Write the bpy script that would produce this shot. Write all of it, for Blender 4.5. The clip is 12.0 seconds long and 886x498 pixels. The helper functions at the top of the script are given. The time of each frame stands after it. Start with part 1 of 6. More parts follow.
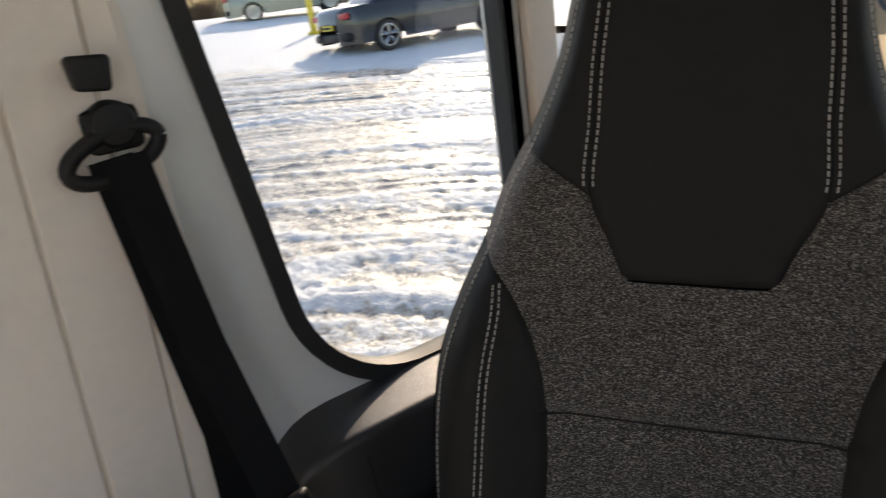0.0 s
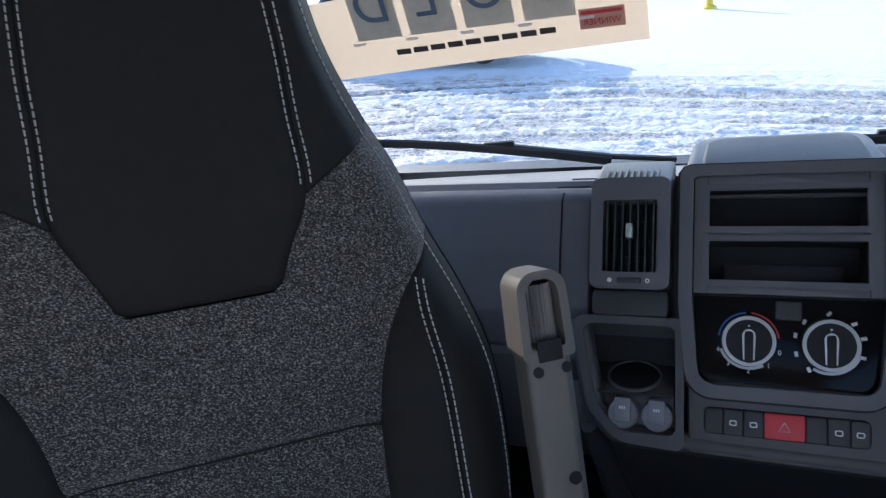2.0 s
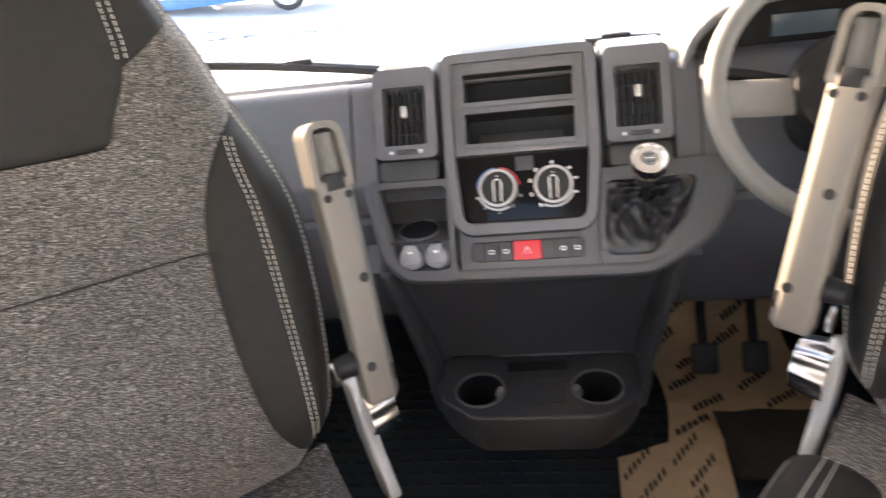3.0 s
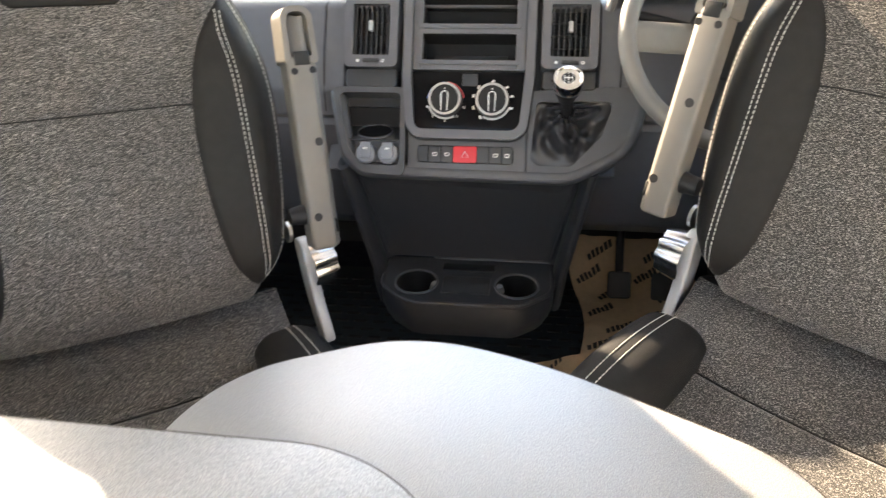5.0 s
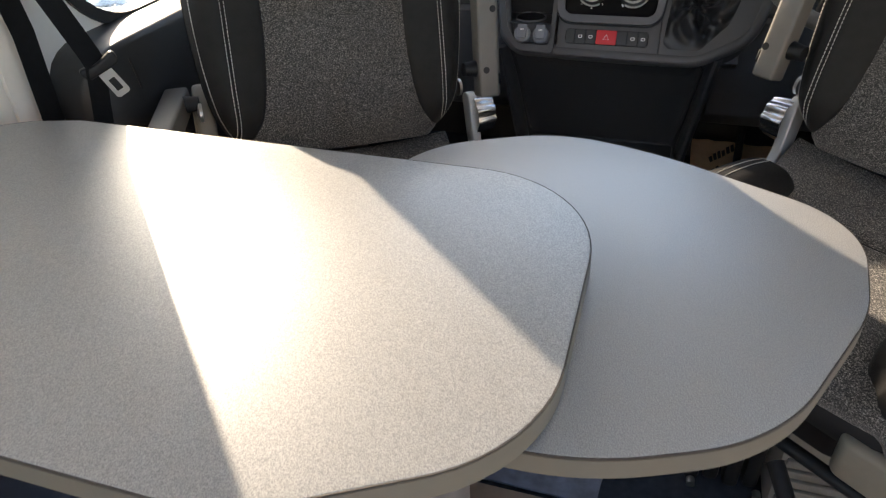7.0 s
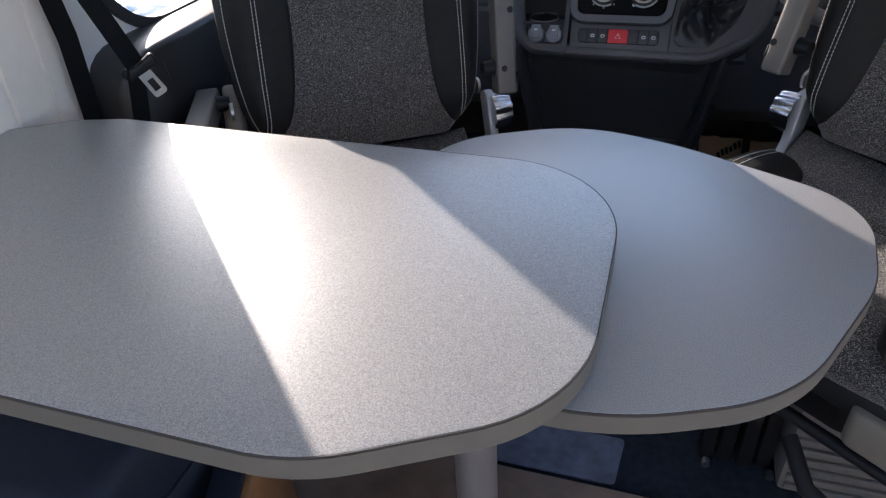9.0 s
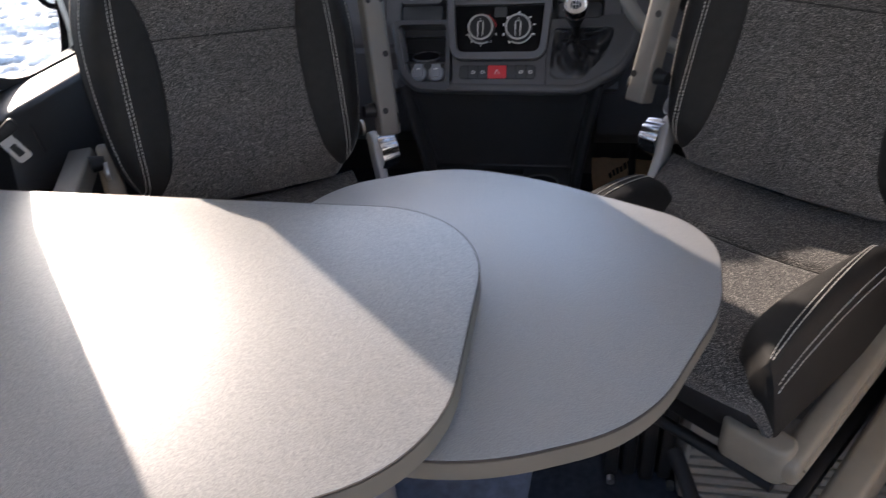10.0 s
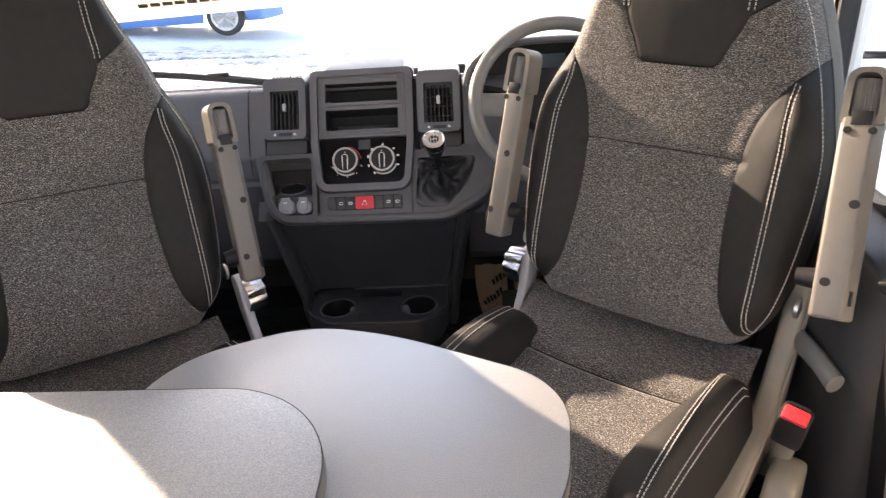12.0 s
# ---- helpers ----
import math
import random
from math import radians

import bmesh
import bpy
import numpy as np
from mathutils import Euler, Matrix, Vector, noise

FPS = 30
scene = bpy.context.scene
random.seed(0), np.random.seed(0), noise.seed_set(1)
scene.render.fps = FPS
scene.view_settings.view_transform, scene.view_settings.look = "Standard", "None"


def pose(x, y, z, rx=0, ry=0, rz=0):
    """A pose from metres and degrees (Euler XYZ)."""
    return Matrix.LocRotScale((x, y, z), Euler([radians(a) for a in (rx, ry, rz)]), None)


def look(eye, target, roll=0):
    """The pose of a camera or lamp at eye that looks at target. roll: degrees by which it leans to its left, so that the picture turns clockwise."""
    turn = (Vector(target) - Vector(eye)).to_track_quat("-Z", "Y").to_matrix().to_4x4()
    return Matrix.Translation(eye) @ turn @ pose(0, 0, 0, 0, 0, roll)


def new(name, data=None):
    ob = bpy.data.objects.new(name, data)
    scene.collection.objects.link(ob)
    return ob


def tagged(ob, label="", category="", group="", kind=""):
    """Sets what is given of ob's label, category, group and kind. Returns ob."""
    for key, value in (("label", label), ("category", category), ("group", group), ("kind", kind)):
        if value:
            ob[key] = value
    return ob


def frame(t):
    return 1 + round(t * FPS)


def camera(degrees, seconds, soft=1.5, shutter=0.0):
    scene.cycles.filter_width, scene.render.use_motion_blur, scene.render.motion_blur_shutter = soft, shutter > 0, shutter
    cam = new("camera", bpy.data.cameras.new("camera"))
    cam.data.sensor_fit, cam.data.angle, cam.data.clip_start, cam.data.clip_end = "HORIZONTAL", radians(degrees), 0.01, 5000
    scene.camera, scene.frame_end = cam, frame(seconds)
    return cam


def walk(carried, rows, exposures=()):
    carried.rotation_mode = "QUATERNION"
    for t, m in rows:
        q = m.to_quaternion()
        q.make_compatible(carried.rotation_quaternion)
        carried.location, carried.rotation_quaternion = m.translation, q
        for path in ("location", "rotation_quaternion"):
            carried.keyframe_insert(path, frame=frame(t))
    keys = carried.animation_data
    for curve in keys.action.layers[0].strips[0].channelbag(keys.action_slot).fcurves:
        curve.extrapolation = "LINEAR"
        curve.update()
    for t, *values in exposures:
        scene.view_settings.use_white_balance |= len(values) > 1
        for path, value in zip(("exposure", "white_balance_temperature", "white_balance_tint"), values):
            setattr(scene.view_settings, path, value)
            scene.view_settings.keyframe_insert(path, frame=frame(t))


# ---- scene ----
cam = camera(65.4, 12.0, soft=1.2, shutter=0.3)
PATH = [
    (0, (-0.113, -1.028, 1.296), (-1.71, -0.045, 0.599), -9.0),
    (0.5, (-0.156, -1.032, 1.286), (-1.446, 0.294, 0.526), -8.9),
    (1, (-0.09, -1.009, 1.261), (-1.124, 0.509, 0.47), -8.5),
    (1.5, (-0.035, -0.947, 1.271), (-0.901, 0.67, 0.472), -8.8),
    (2, (-0.067, -0.931, 1.252), (-0.831, 0.738, 0.459), -9.6),
    (2.5, (-0.047, -1.027, 1.214), (-0.685, 0.651, 0.334), -9.6),
    (3, (0.032, -1.156, 1.227), (-0.265, 0.561, 0.245), -8.4),
    (3.2, (0.055, -1.173, 1.225), (-0.098, 0.552, 0.225), -7.1),
    (4.8, (0.125, -1.365, 1.186), (-0.028, 0.338, 0.15), -2.4),
    (5, (0.119, -1.394, 1.188), (-0.11, 0.298, 0.147), -1.6),
    (5.5, (0.131, -1.53, 1.203), (-0.306, 0.1, 0.132), -0.9),
    (6, (0.121, -1.586, 1.211), (-0.379, 0.003, 0.105), -1.2),
    (6.5, (0.13, -1.689, 1.189), (-0.401, -0.125, 0.06), -2.5),
    (7, (0.146, -1.765, 1.187), (-0.402, -0.23, 0.028), -3.3),
    (7.2, (0.16, -1.787, 1.178), (-0.405, -0.255, 0.023), -3.6),
    (7.5, (0.148, -1.827, 1.192), (-0.422, -0.301, 0.032), -3.5),
    (7.7, (0.139, -1.835, 1.193), (-0.439, -0.309, 0.035), -3.5),
    (9.3, (0.129, -1.832, 1.201), (-0.414, -0.283, 0.058), -4.5),
    (9.5, (0.141, -1.839, 1.194), (-0.37, -0.266, 0.07), -4.6),
    (10, (0.201, -1.806, 1.225), (-0.167, -0.176, 0.125), -4.5),
    (10.2, (0.233, -1.793, 1.238), (-0.074, -0.136, 0.16), -4.4),
    (10.5, (0.259, -1.767, 1.271), (0.054, -0.074, 0.226), -4.3),
    (11, (0.298, -1.739, 1.307), (0.223, -0.002, 0.319), -4.0),
    (11.5, (0.299, -1.735, 1.307), (0.27, 0.034, 0.374), -3.9),
    (12, (0.284, -1.718, 1.314), (0.171, 0.055, 0.396), -4.1),
]
walk(cam, [(t, look(eye, target, roll)) for t, eye, target, roll in PATH],
     [(0, 1.2, 7300, 18), (0.6, 0.97, 7000, 19), (1.2, 1.0, 6400, 19), (2.2, 1.65, 5500, 15), (2.5, 2.3, 5700, 15), (2.9, 3.7, 7800, 20), (5.0, 3.6, 7700, 14), (5.6, 3.2, 8100, 12), (7.1, 2.15, 7000, 14), (7.6, 1.95, 6500, 20), (9.5, 1.8, 6000, 18), (10.5, 2.1, 7000, 21), (12, 2.9, 7500, 22)])


# ==== place ====
# Vehicle axes: x to the right, y ahead, z up from the cab floor.
SUN_AZ = (-0.740, 0.673)      # towards the sun, level
SUN_EL = radians(22.8)

world = bpy.data.worlds.new("sky")
scene.world = world
world.use_nodes = True
wn = world.node_tree.nodes
sky = wn.new("ShaderNodeTexSky")
sky.sky_type = 'NISHITA'
sky.sun_disc = False
sky.sun_elevation = SUN_EL
sky.sun_rotation = math.atan2(SUN_AZ[0], SUN_AZ[1])
world.node_tree.links.new(sky.outputs[0], wn["Background"].inputs[0])
wn["Background"].inputs[1].default_value = 0.15

sun = new("sun", bpy.data.lights.new("sun", 'SUN'))
sun.data.energy = 2.8
sun.data.angle = radians(0.55)
sun.data.color = (1.0, 0.88, 0.71)
sun.matrix_world = look((SUN_AZ[0] * 20 * math.cos(SUN_EL), SUN_AZ[1] * 20 * math.cos(SUN_EL), 20 * math.sin(SUN_EL)), (0, 0, 0))


# ---- materials ----
def mat(name, color, rough=0.6, metal=0.0, noise_scale=60, vary=0.12, bump=0.1, bump_scale=400, spec=0.5, coarse=4, coat=0.0):
    """A base colour that varies at two scales, with fine relief."""
    m = bpy.data.materials.new(name)
    m.use_nodes = True
    n, l = m.node_tree.nodes, m.node_tree.links
    b = n["Principled BSDF"]
    co = n.new("ShaderNodeTexCoord")
    fine, wide = n.new("ShaderNodeTexNoise"), n.new("ShaderNodeTexNoise")
    fine.inputs["Scale"].default_value, wide.inputs["Scale"].default_value = noise_scale, coarse
    fine.inputs["Detail"].default_value = 4
    for t in (fine, wide):
        l.new(co.outputs["Object"], t.inputs["Vector"])
    add = n.new("ShaderNodeMath")
    add.operation = 'ADD'
    l.new(fine.outputs["Fac"], add.inputs[0])
    l.new(wide.outputs["Fac"], add.inputs[1])
    ramp = n.new("ShaderNodeMapRange")
    ramp.inputs["From Min"].default_value, ramp.inputs["From Max"].default_value = 0.6, 1.4
    ramp.inputs["To Min"].default_value, ramp.inputs["To Max"].default_value = 1 - vary, 1 + vary
    l.new(add.outputs[0], ramp.inputs["Value"])
    mul = n.new("ShaderNodeVectorMath")
    mul.operation = 'SCALE'
    mul.inputs[0].default_value = color
    l.new(ramp.outputs[0], mul.inputs["Scale"])
    l.new(mul.outputs[0], b.inputs["Base Color"])
    b.inputs["Metallic"].default_value = metal
    b.inputs["Specular IOR Level"].default_value = spec
    b.inputs["Coat Weight"].default_value = coat
    rr = n.new("ShaderNodeMapRange")
    rr.inputs["To Min"].default_value, rr.inputs["To Max"].default_value = max(rough - 0.07, 0.02), min(rough + 0.07, 1)
    l.new(wide.outputs["Fac"], rr.inputs["Value"])
    l.new(rr.outputs[0], b.inputs["Roughness"])
    if bump:
        tex = n.new("ShaderNodeTexNoise")
        tex.inputs["Scale"].default_value = bump_scale
        l.new(co.outputs["Object"], tex.inputs["Vector"])
        bp = n.new("ShaderNodeBump")
        bp.inputs["Strength"].default_value, bp.inputs["Distance"].default_value = bump, 0.001
        l.new(tex.outputs["Fac"], bp.inputs["Height"])
        l.new(bp.outputs[0], b.inputs["Normal"])
    return m


def fabric_mat():
    """Dark woven seat cloth flecked with lighter grey threads."""
    m = bpy.data.materials.new("seat_cloth")
    m.use_nodes = True
    n, l = m.node_tree.nodes, m.node_tree.links
    b = n["Principled BSDF"]
    co = n.new("ShaderNodeTexCoord")
    mp = n.new("ShaderNodeMapping")
    mp.inputs["Scale"].default_value = (1, 1, 1.7)
    l.new(co.outputs["Object"], mp.inputs["Vector"])
    v = n.new("ShaderNodeTexNoise")
    v.inputs["Scale"].default_value, v.inputs["Detail"].default_value, v.inputs["Roughness"].default_value = 460, 2, 0.75
    w = n.new("ShaderNodeTexNoise")
    w.inputs["Scale"].default_value, w.inputs["Detail"].default_value = 9, 3
    l.new(mp.outputs[0], v.inputs["Vector"])
    l.new(co.outputs["Object"], w.inputs["Vector"])
    r = n.new("ShaderNodeValToRGB")
    r.color_ramp.elements[0].position, r.color_ramp.elements[0].color = 0.44, (0.020, 0.019, 0.018, 1)
    r.color_ramp.elements[1].position, r.color_ramp.elements[1].color = 0.66, (0.36, 0.335, 0.31, 1)
    mid = r.color_ramp.elements.new(0.55)
    mid.color = (0.098, 0.091, 0.085, 1)
    l.new(v.outputs["Fac"], r.inputs["Fac"])
    rng = n.new("ShaderNodeMapRange")
    rng.inputs["To Min"].default_value, rng.inputs["To Max"].default_value = 0.75, 1.25
    l.new(w.outputs["Fac"], rng.inputs["Value"])
    mul = n.new("ShaderNodeVectorMath")
    mul.operation = 'SCALE'
    l.new(r.outputs[0], mul.inputs[0])
    l.new(rng.outputs[0], mul.inputs["Scale"])
    l.new(mul.outputs[0], b.inputs["Base Color"])
    b.inputs["Roughness"].default_value = 0.85
    b.inputs["Sheen Weight"].default_value = 0.25
    b.inputs["Specular IOR Level"].default_value = 0.25
    bp = n.new("ShaderNodeBump")
    bp.inputs["Strength"].default_value, bp.inputs["Distance"].default_value = 0.7, 0.0015
    l.new(v.outputs["Fac"], bp.inputs["Height"])
    l.new(bp.outputs[0], b.inputs["Normal"])
    return m


def laminate_mat():
    """Silver-grey pearlescent table laminate with a fine orange-peel grain."""
    m = bpy.data.materials.new("table_laminate")
    m.use_nodes = True
    n, l = m.node_tree.nodes, m.node_tree.links
    b = n["Principled BSDF"]
    co = n.new("ShaderNodeTexCoord")
    v = n.new("ShaderNodeTexNoise")
    v.inputs["Scale"].default_value, v.inputs["Detail"].default_value = 850, 2
    w = n.new("ShaderNodeTexNoise")
    w.inputs["Scale"].default_value = 5
    l.new(co.outputs["Object"], v.inputs["Vector"])
    l.new(co.outputs["Object"], w.inputs["Vector"])
    r = n.new("ShaderNodeValToRGB")
    r.color_ramp.elements[0].position, r.color_ramp.elements[0].color = 0.35, (0.30, 0.30, 0.298, 1)
    r.color_ramp.elements[1].position, r.color_ramp.elements[1].color = 0.68, (0.52, 0.515, 0.50, 1)
    l.new(v.outputs["Fac"], r.inputs["Fac"])
    l.new(r.outputs[0], b.inputs["Base Color"])
    rr = n.new("ShaderNodeMapRange")
    rr.inputs["To Min"].default_value, rr.inputs["To Max"].default_value = 0.33, 0.41
    l.new(w.outputs["Fac"], rr.inputs["Value"])
    l.new(rr.outputs[0], b.inputs["Roughness"])
    b.inputs["Metallic"].default_value = 0.4
    bp = n.new("ShaderNodeBump")
    bp.inputs["Strength"].default_value, bp.inputs["Distance"].default_value = 0.34, 0.0005
    l.new(v.outputs["Fac"], bp.inputs["Height"])
    l.new(bp.outputs[0], b.inputs["Normal"])
    return m


def snow_mat():
    """Trodden snow over wet dark ground: churned slush in the lower parts, clean white on the ridges."""
    m = bpy.data.materials.new("slushy_snow")
    m.use_nodes = True
    n, l = m.node_tree.nodes, m.node_tree.links
    b = n["Principled BSDF"]
    co = n.new("ShaderNodeTexCoord")
    at = n.new("ShaderNodeAttribute")
    at.attribute_name = "slush"
    a, f = n.new("ShaderNodeTexNoise"), n.new("ShaderNodeTexNoise")
    a.inputs["Scale"].default_value, a.inputs["Detail"].default_value, a.inputs["Roughness"].default_value = 5.0, 8, 0.75
    f.inputs["Scale"].default_value, f.inputs["Detail"].default_value = 30, 8
    l.new(co.outputs["Object"], a.inputs["Vector"])
    l.new(co.outputs["Object"], f.inputs["Vector"])
    s = n.new("ShaderNodeMath")
    s.operation = 'MULTIPLY_ADD'
    s.inputs[1].default_value = 0.6
    l.new(f.outputs["Fac"], s.inputs[0])
    l.new(a.outputs["Fac"], s.inputs[2])
    sub = n.new("ShaderNodeMath")
    sub.operation = 'SUBTRACT'
    l.new(s.outputs[0], sub.inputs[0])
    l.new(at.outputs["Fac"], sub.inputs[1])
    r = n.new("ShaderNodeValToRGB")
    r.color_ramp.elements[0].position, r.color_ramp.elements[0].color = 0.20, (0.13, 0.13, 0.13, 1)
    r.color_ramp.elements[1].position, r.color_ramp.elements[1].color = 0.50, (0.78, 0.78, 0.78, 1)
    e = r.color_ramp.elements.new(0.34)
    e.color = (0.50, 0.44, 0.36, 1)
    l.new(sub.outputs[0], r.inputs["Fac"])
    l.new(r.outputs[0], b.inputs["Base Color"])
    rg = n.new("ShaderNodeMapRange")
    rg.inputs["From Min"].default_value, rg.inputs["From Max"].default_value = 0.2, 0.5
    rg.inputs["To Min"].default_value, rg.inputs["To Max"].default_value = 0.12, 0.8
    l.new(sub.outputs[0], rg.inputs["Value"])
    l.new(rg.outputs[0], b.inputs["Roughness"])
    bp = n.new("ShaderNodeBump")
    bp.inputs["Distance"].default_value = 0.03
    bs = n.new("ShaderNodeMapRange")
    bs.inputs["From Min"].default_value, bs.inputs["From Max"].default_value = 0.22, 0.42
    bs.inputs["To Min"].default_value, bs.inputs["To Max"].default_value = 0.12, 1.0
    l.new(sub.outputs[0], bs.inputs["Value"])
    l.new(bs.outputs[0], bp.inputs["Strength"])
    l.new(s.outputs[0], bp.inputs["Height"])
    l.new(bp.outputs[0], b.inputs["Normal"])
    return m


def glass_mat(name="tinted_glass", tint=(0.87, 0.90, 0.90)):
    m = bpy.data.materials.new(name)
    m.use_nodes = True
    n, l = m.node_tree.nodes, m.node_tree.links
    n.remove(n["Principled BSDF"])
    tr, gl, mx, fr = n.new("ShaderNodeBsdfTransparent"), n.new("ShaderNodeBsdfGlossy"), n.new("ShaderNodeMixShader"), n.new("ShaderNodeLayerWeight")
    pw, ad = n.new("ShaderNodeMath"), n.new("ShaderNodeMath")
    pw.operation, ad.operation = 'POWER', 'MULTIPLY_ADD'
    pw.inputs[1].default_value = 5.0
    ad.inputs[1].default_value, ad.inputs[2].default_value = 0.9, 0.03
    tr.inputs[0].default_value = (*tint, 1)
    gl.inputs["Roughness"].default_value = 0.02
    fr.inputs[0].default_value = 0.5
    l.new(fr.outputs["Facing"], pw.inputs[0])
    l.new(pw.outputs[0], ad.inputs[0])
    l.new(ad.outputs[0], mx.inputs[0])
    l.new(tr.outputs[0], mx.inputs[1])
    l.new(gl.outputs[0], mx.inputs[2])
    l.new(mx.outputs[0], n["Material Output"].inputs[0])
    return m


CLOTH = fabric_mat()
LAMINATE = laminate_mat()
SNOW = snow_mat()
GLASS = glass_mat()
VINYL = mat("black_vinyl", (0.016, 0.0150, 0.0142), 0.62, bump=0.5, bump_scale=1000, vary=0.2, spec=0.22)
THREAD = mat("white_thread", (0.52, 0.50, 0.46), 0.8, bump=0)
TAUPE = mat("taupe_plastic", (0.142, 0.131, 0.116), 0.5, bump=0.2, bump_scale=1200, vary=0.06)
BEIGE = mat("beige_base_plastic", (0.215, 0.19, 0.150), 0.5, bump=0.2, bump_scale=900, vary=0.08)
DASH = mat("dash_plastic", (0.100, 0.102, 0.112), 0.38, bump=0.35, bump_scale=1100, vary=0.08, spec=0.65)
SOCKET = mat("socket_grey_plastic", (0.21, 0.22, 0.245), 0.33, bump=0.1, vary=0.06)
# dash plastic again, darkened for the shade on the lower fascia
FASCIA_SHADED = mat("shaded_dash_plastic", (0.062, 0.063, 0.068), 0.38, bump=0.35, bump_scale=1100, vary=0.08, spec=0.6)
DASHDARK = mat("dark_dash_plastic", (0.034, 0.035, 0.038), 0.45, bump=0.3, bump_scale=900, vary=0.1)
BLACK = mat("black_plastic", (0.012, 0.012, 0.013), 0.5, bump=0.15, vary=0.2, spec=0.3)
GLOSS = mat("piano_black", (0.005, 0.005, 0.006), 0.10, bump=0, vary=0.1, spec=0.1)
RUBBER = mat("black_rubber", (0.014, 0.014, 0.015), 0.65, bump=0.2, vary=0.2)
CREAM = mat("cream_trim", (0.84, 0.76, 0.67), 0.55, bump=0.15, bump_scale=700, vary=0.04)
WHITE = mat("white_body_paint", (0.78, 0.79, 0.78), 0.22, bump=0, vary=0.03, coat=0.6)
CHROME = mat("chrome", (0.75, 0.75, 0.75), 0.12, metal=1, bump=0, vary=0.03)
STEEL = mat("brushed_steel", (0.55, 0.55, 0.54), 0.3, metal=1, bump=0.1, vary=0.08)
SILVER = mat("silver_plastic", (0.5, 0.5, 0.49), 0.35, metal=0.6, bump=0, vary=0.05)
DOORVINYL = mat("door_lining_vinyl", (0.024, 0.0245, 0.026), 0.42, bump=0.4, bump_scale=500, vary=0.15, spec=0.6)
RED = mat("red_plastic", (0.62, 0.03, 0.04), 0.4, bump=0, vary=0.06)
WHITEMARK = mat("white_marking", (0.8, 0.8, 0.78), 0.5, bump=0, vary=0.02)
REDMARK = mat("red_marking", (0.55, 0.04, 0.04), 0.5, bump=0)
BLUEMARK = mat("blue_marking", (0.05, 0.16, 0.5), 0.5, bump=0)
WEBBING = mat("belt_webbing", (0.012, 0.012, 0.013), 0.9, bump=0.6, bump_scale=700, vary=0.2, spec=0.1)
LEATHER = mat("gaiter_leather", (0.026, 0.026, 0.029), 0.30, bump=0.5, bump_scale=500, vary=0.2)
CARPET = mat("blue_grey_carpet", (0.035, 0.042, 0.055), 0.95, bump=1.0, bump_scale=500, vary=0.4, spec=0.1)
EDGE = mat("table_edging", (0.15, 0.132, 0.105), 0.42, bump=0.1, vary=0.06)
# taupe edging lip with its shadow line put into the colour
LIP_SHADED = mat("shaded_edge_lip", (0.055, 0.045, 0.038), 0.45, bump=0.05)
ZINC = mat("bright_zinc", (0.75, 0.76, 0.78), 0.24, metal=1.0, bump=0.05, vary=0.08)
LEVERGREY = mat("pale_grey_metal", (0.50, 0.51, 0.52), 0.42, metal=0.3, bump=0.05, vary=0.08)
LEG = mat("table_leg_paint", (0.36, 0.34, 0.31), 0.35, metal=0.5, bump=0.05, vary=0.05)
PAPER = mat("brown_paper", (0.60, 0.43, 0.27), 0.8, bump=0.5, bump_scale=60, vary=0.12)
INK = mat("dark_ink", (0.05, 0.04, 0.035), 0.8, bump=0)
WOOD = mat("orange_wood", (0.42, 0.20, 0.08), 0.45, bump=0.2, bump_scale=200, vary=0.15)
FLOORVINYL = mat("wood_vinyl_floor", (0.24, 0.17, 0.12), 0.45, bump=0.3, bump_scale=150, vary=0.3, noise_scale=25)
GREYPAD = mat("grey_plastic_liner", (0.20, 0.19, 0.17), 0.6, bump=0.2, vary=0.15)
BENCH = mat("navy_bench_cloth", (0.012, 0.016, 0.028), 0.7, bump=0.6, bump_scale=600, vary=0.25)
CEIL = mat("ceiling_lining", (0.62, 0.60, 0.56), 0.9, bump=0.4, bump_scale=300, vary=0.05)


# ---- mesh helpers ----
def smooth(me, deg=38):
    for p in me.polygons:
        p.use_smooth = True
    me.set_sharp_from_angle(angle=radians(deg))


def part(name, bm, material, parent=None, label="", deg=38, m=None):
    """Link a bmesh as one mesh object under a thing or under a part."""
    me = bpy.data.meshes.new(name)
    bmesh.ops.recalc_face_normals(bm, faces=bm.faces)
    bm.to_mesh(me)
    bm.free()
    me.materials.append(material)
    smooth(me, deg)
    ob = new(name, me)
    if parent:
        ob.parent = parent
    if m is not None:
        ob.matrix_basis = m
    if label:
        ob["label"] = label
    return ob


def empty(name, m=None, label="", category="", group="", kind=""):
    ob = new(name)
    if m is not None:
        ob.matrix_basis = m
    return tagged(ob, label, category, group, kind)


def put_box(bm, size, at=(0, 0, 0), bevel=0.0, rot=None, segs=2):
    ret = bmesh.ops.create_cube(bm, size=1)
    vs = ret["verts"]
    bmesh.ops.scale(bm, vec=size, verts=vs)
    if bevel:
        es = list({e for v in vs for e in v.link_edges})
        r = bmesh.ops.bevel(bm, geom=es, offset=bevel, segments=segs, profile=0.5, affect='EDGES')
        vs = list({v for v in r["verts"]} | {v for v in vs if v.is_valid})
    mm = Matrix.Translation(at) @ (rot.to_4x4() if rot is not None else Matrix())
    bmesh.ops.transform(bm, matrix=mm, verts=vs)
    return vs


def box(size, at=(0, 0, 0), bevel=0.004, rot=None, segs=2):
    bm = bmesh.new()
    put_box(bm, size, at, bevel, rot, segs)
    return bm


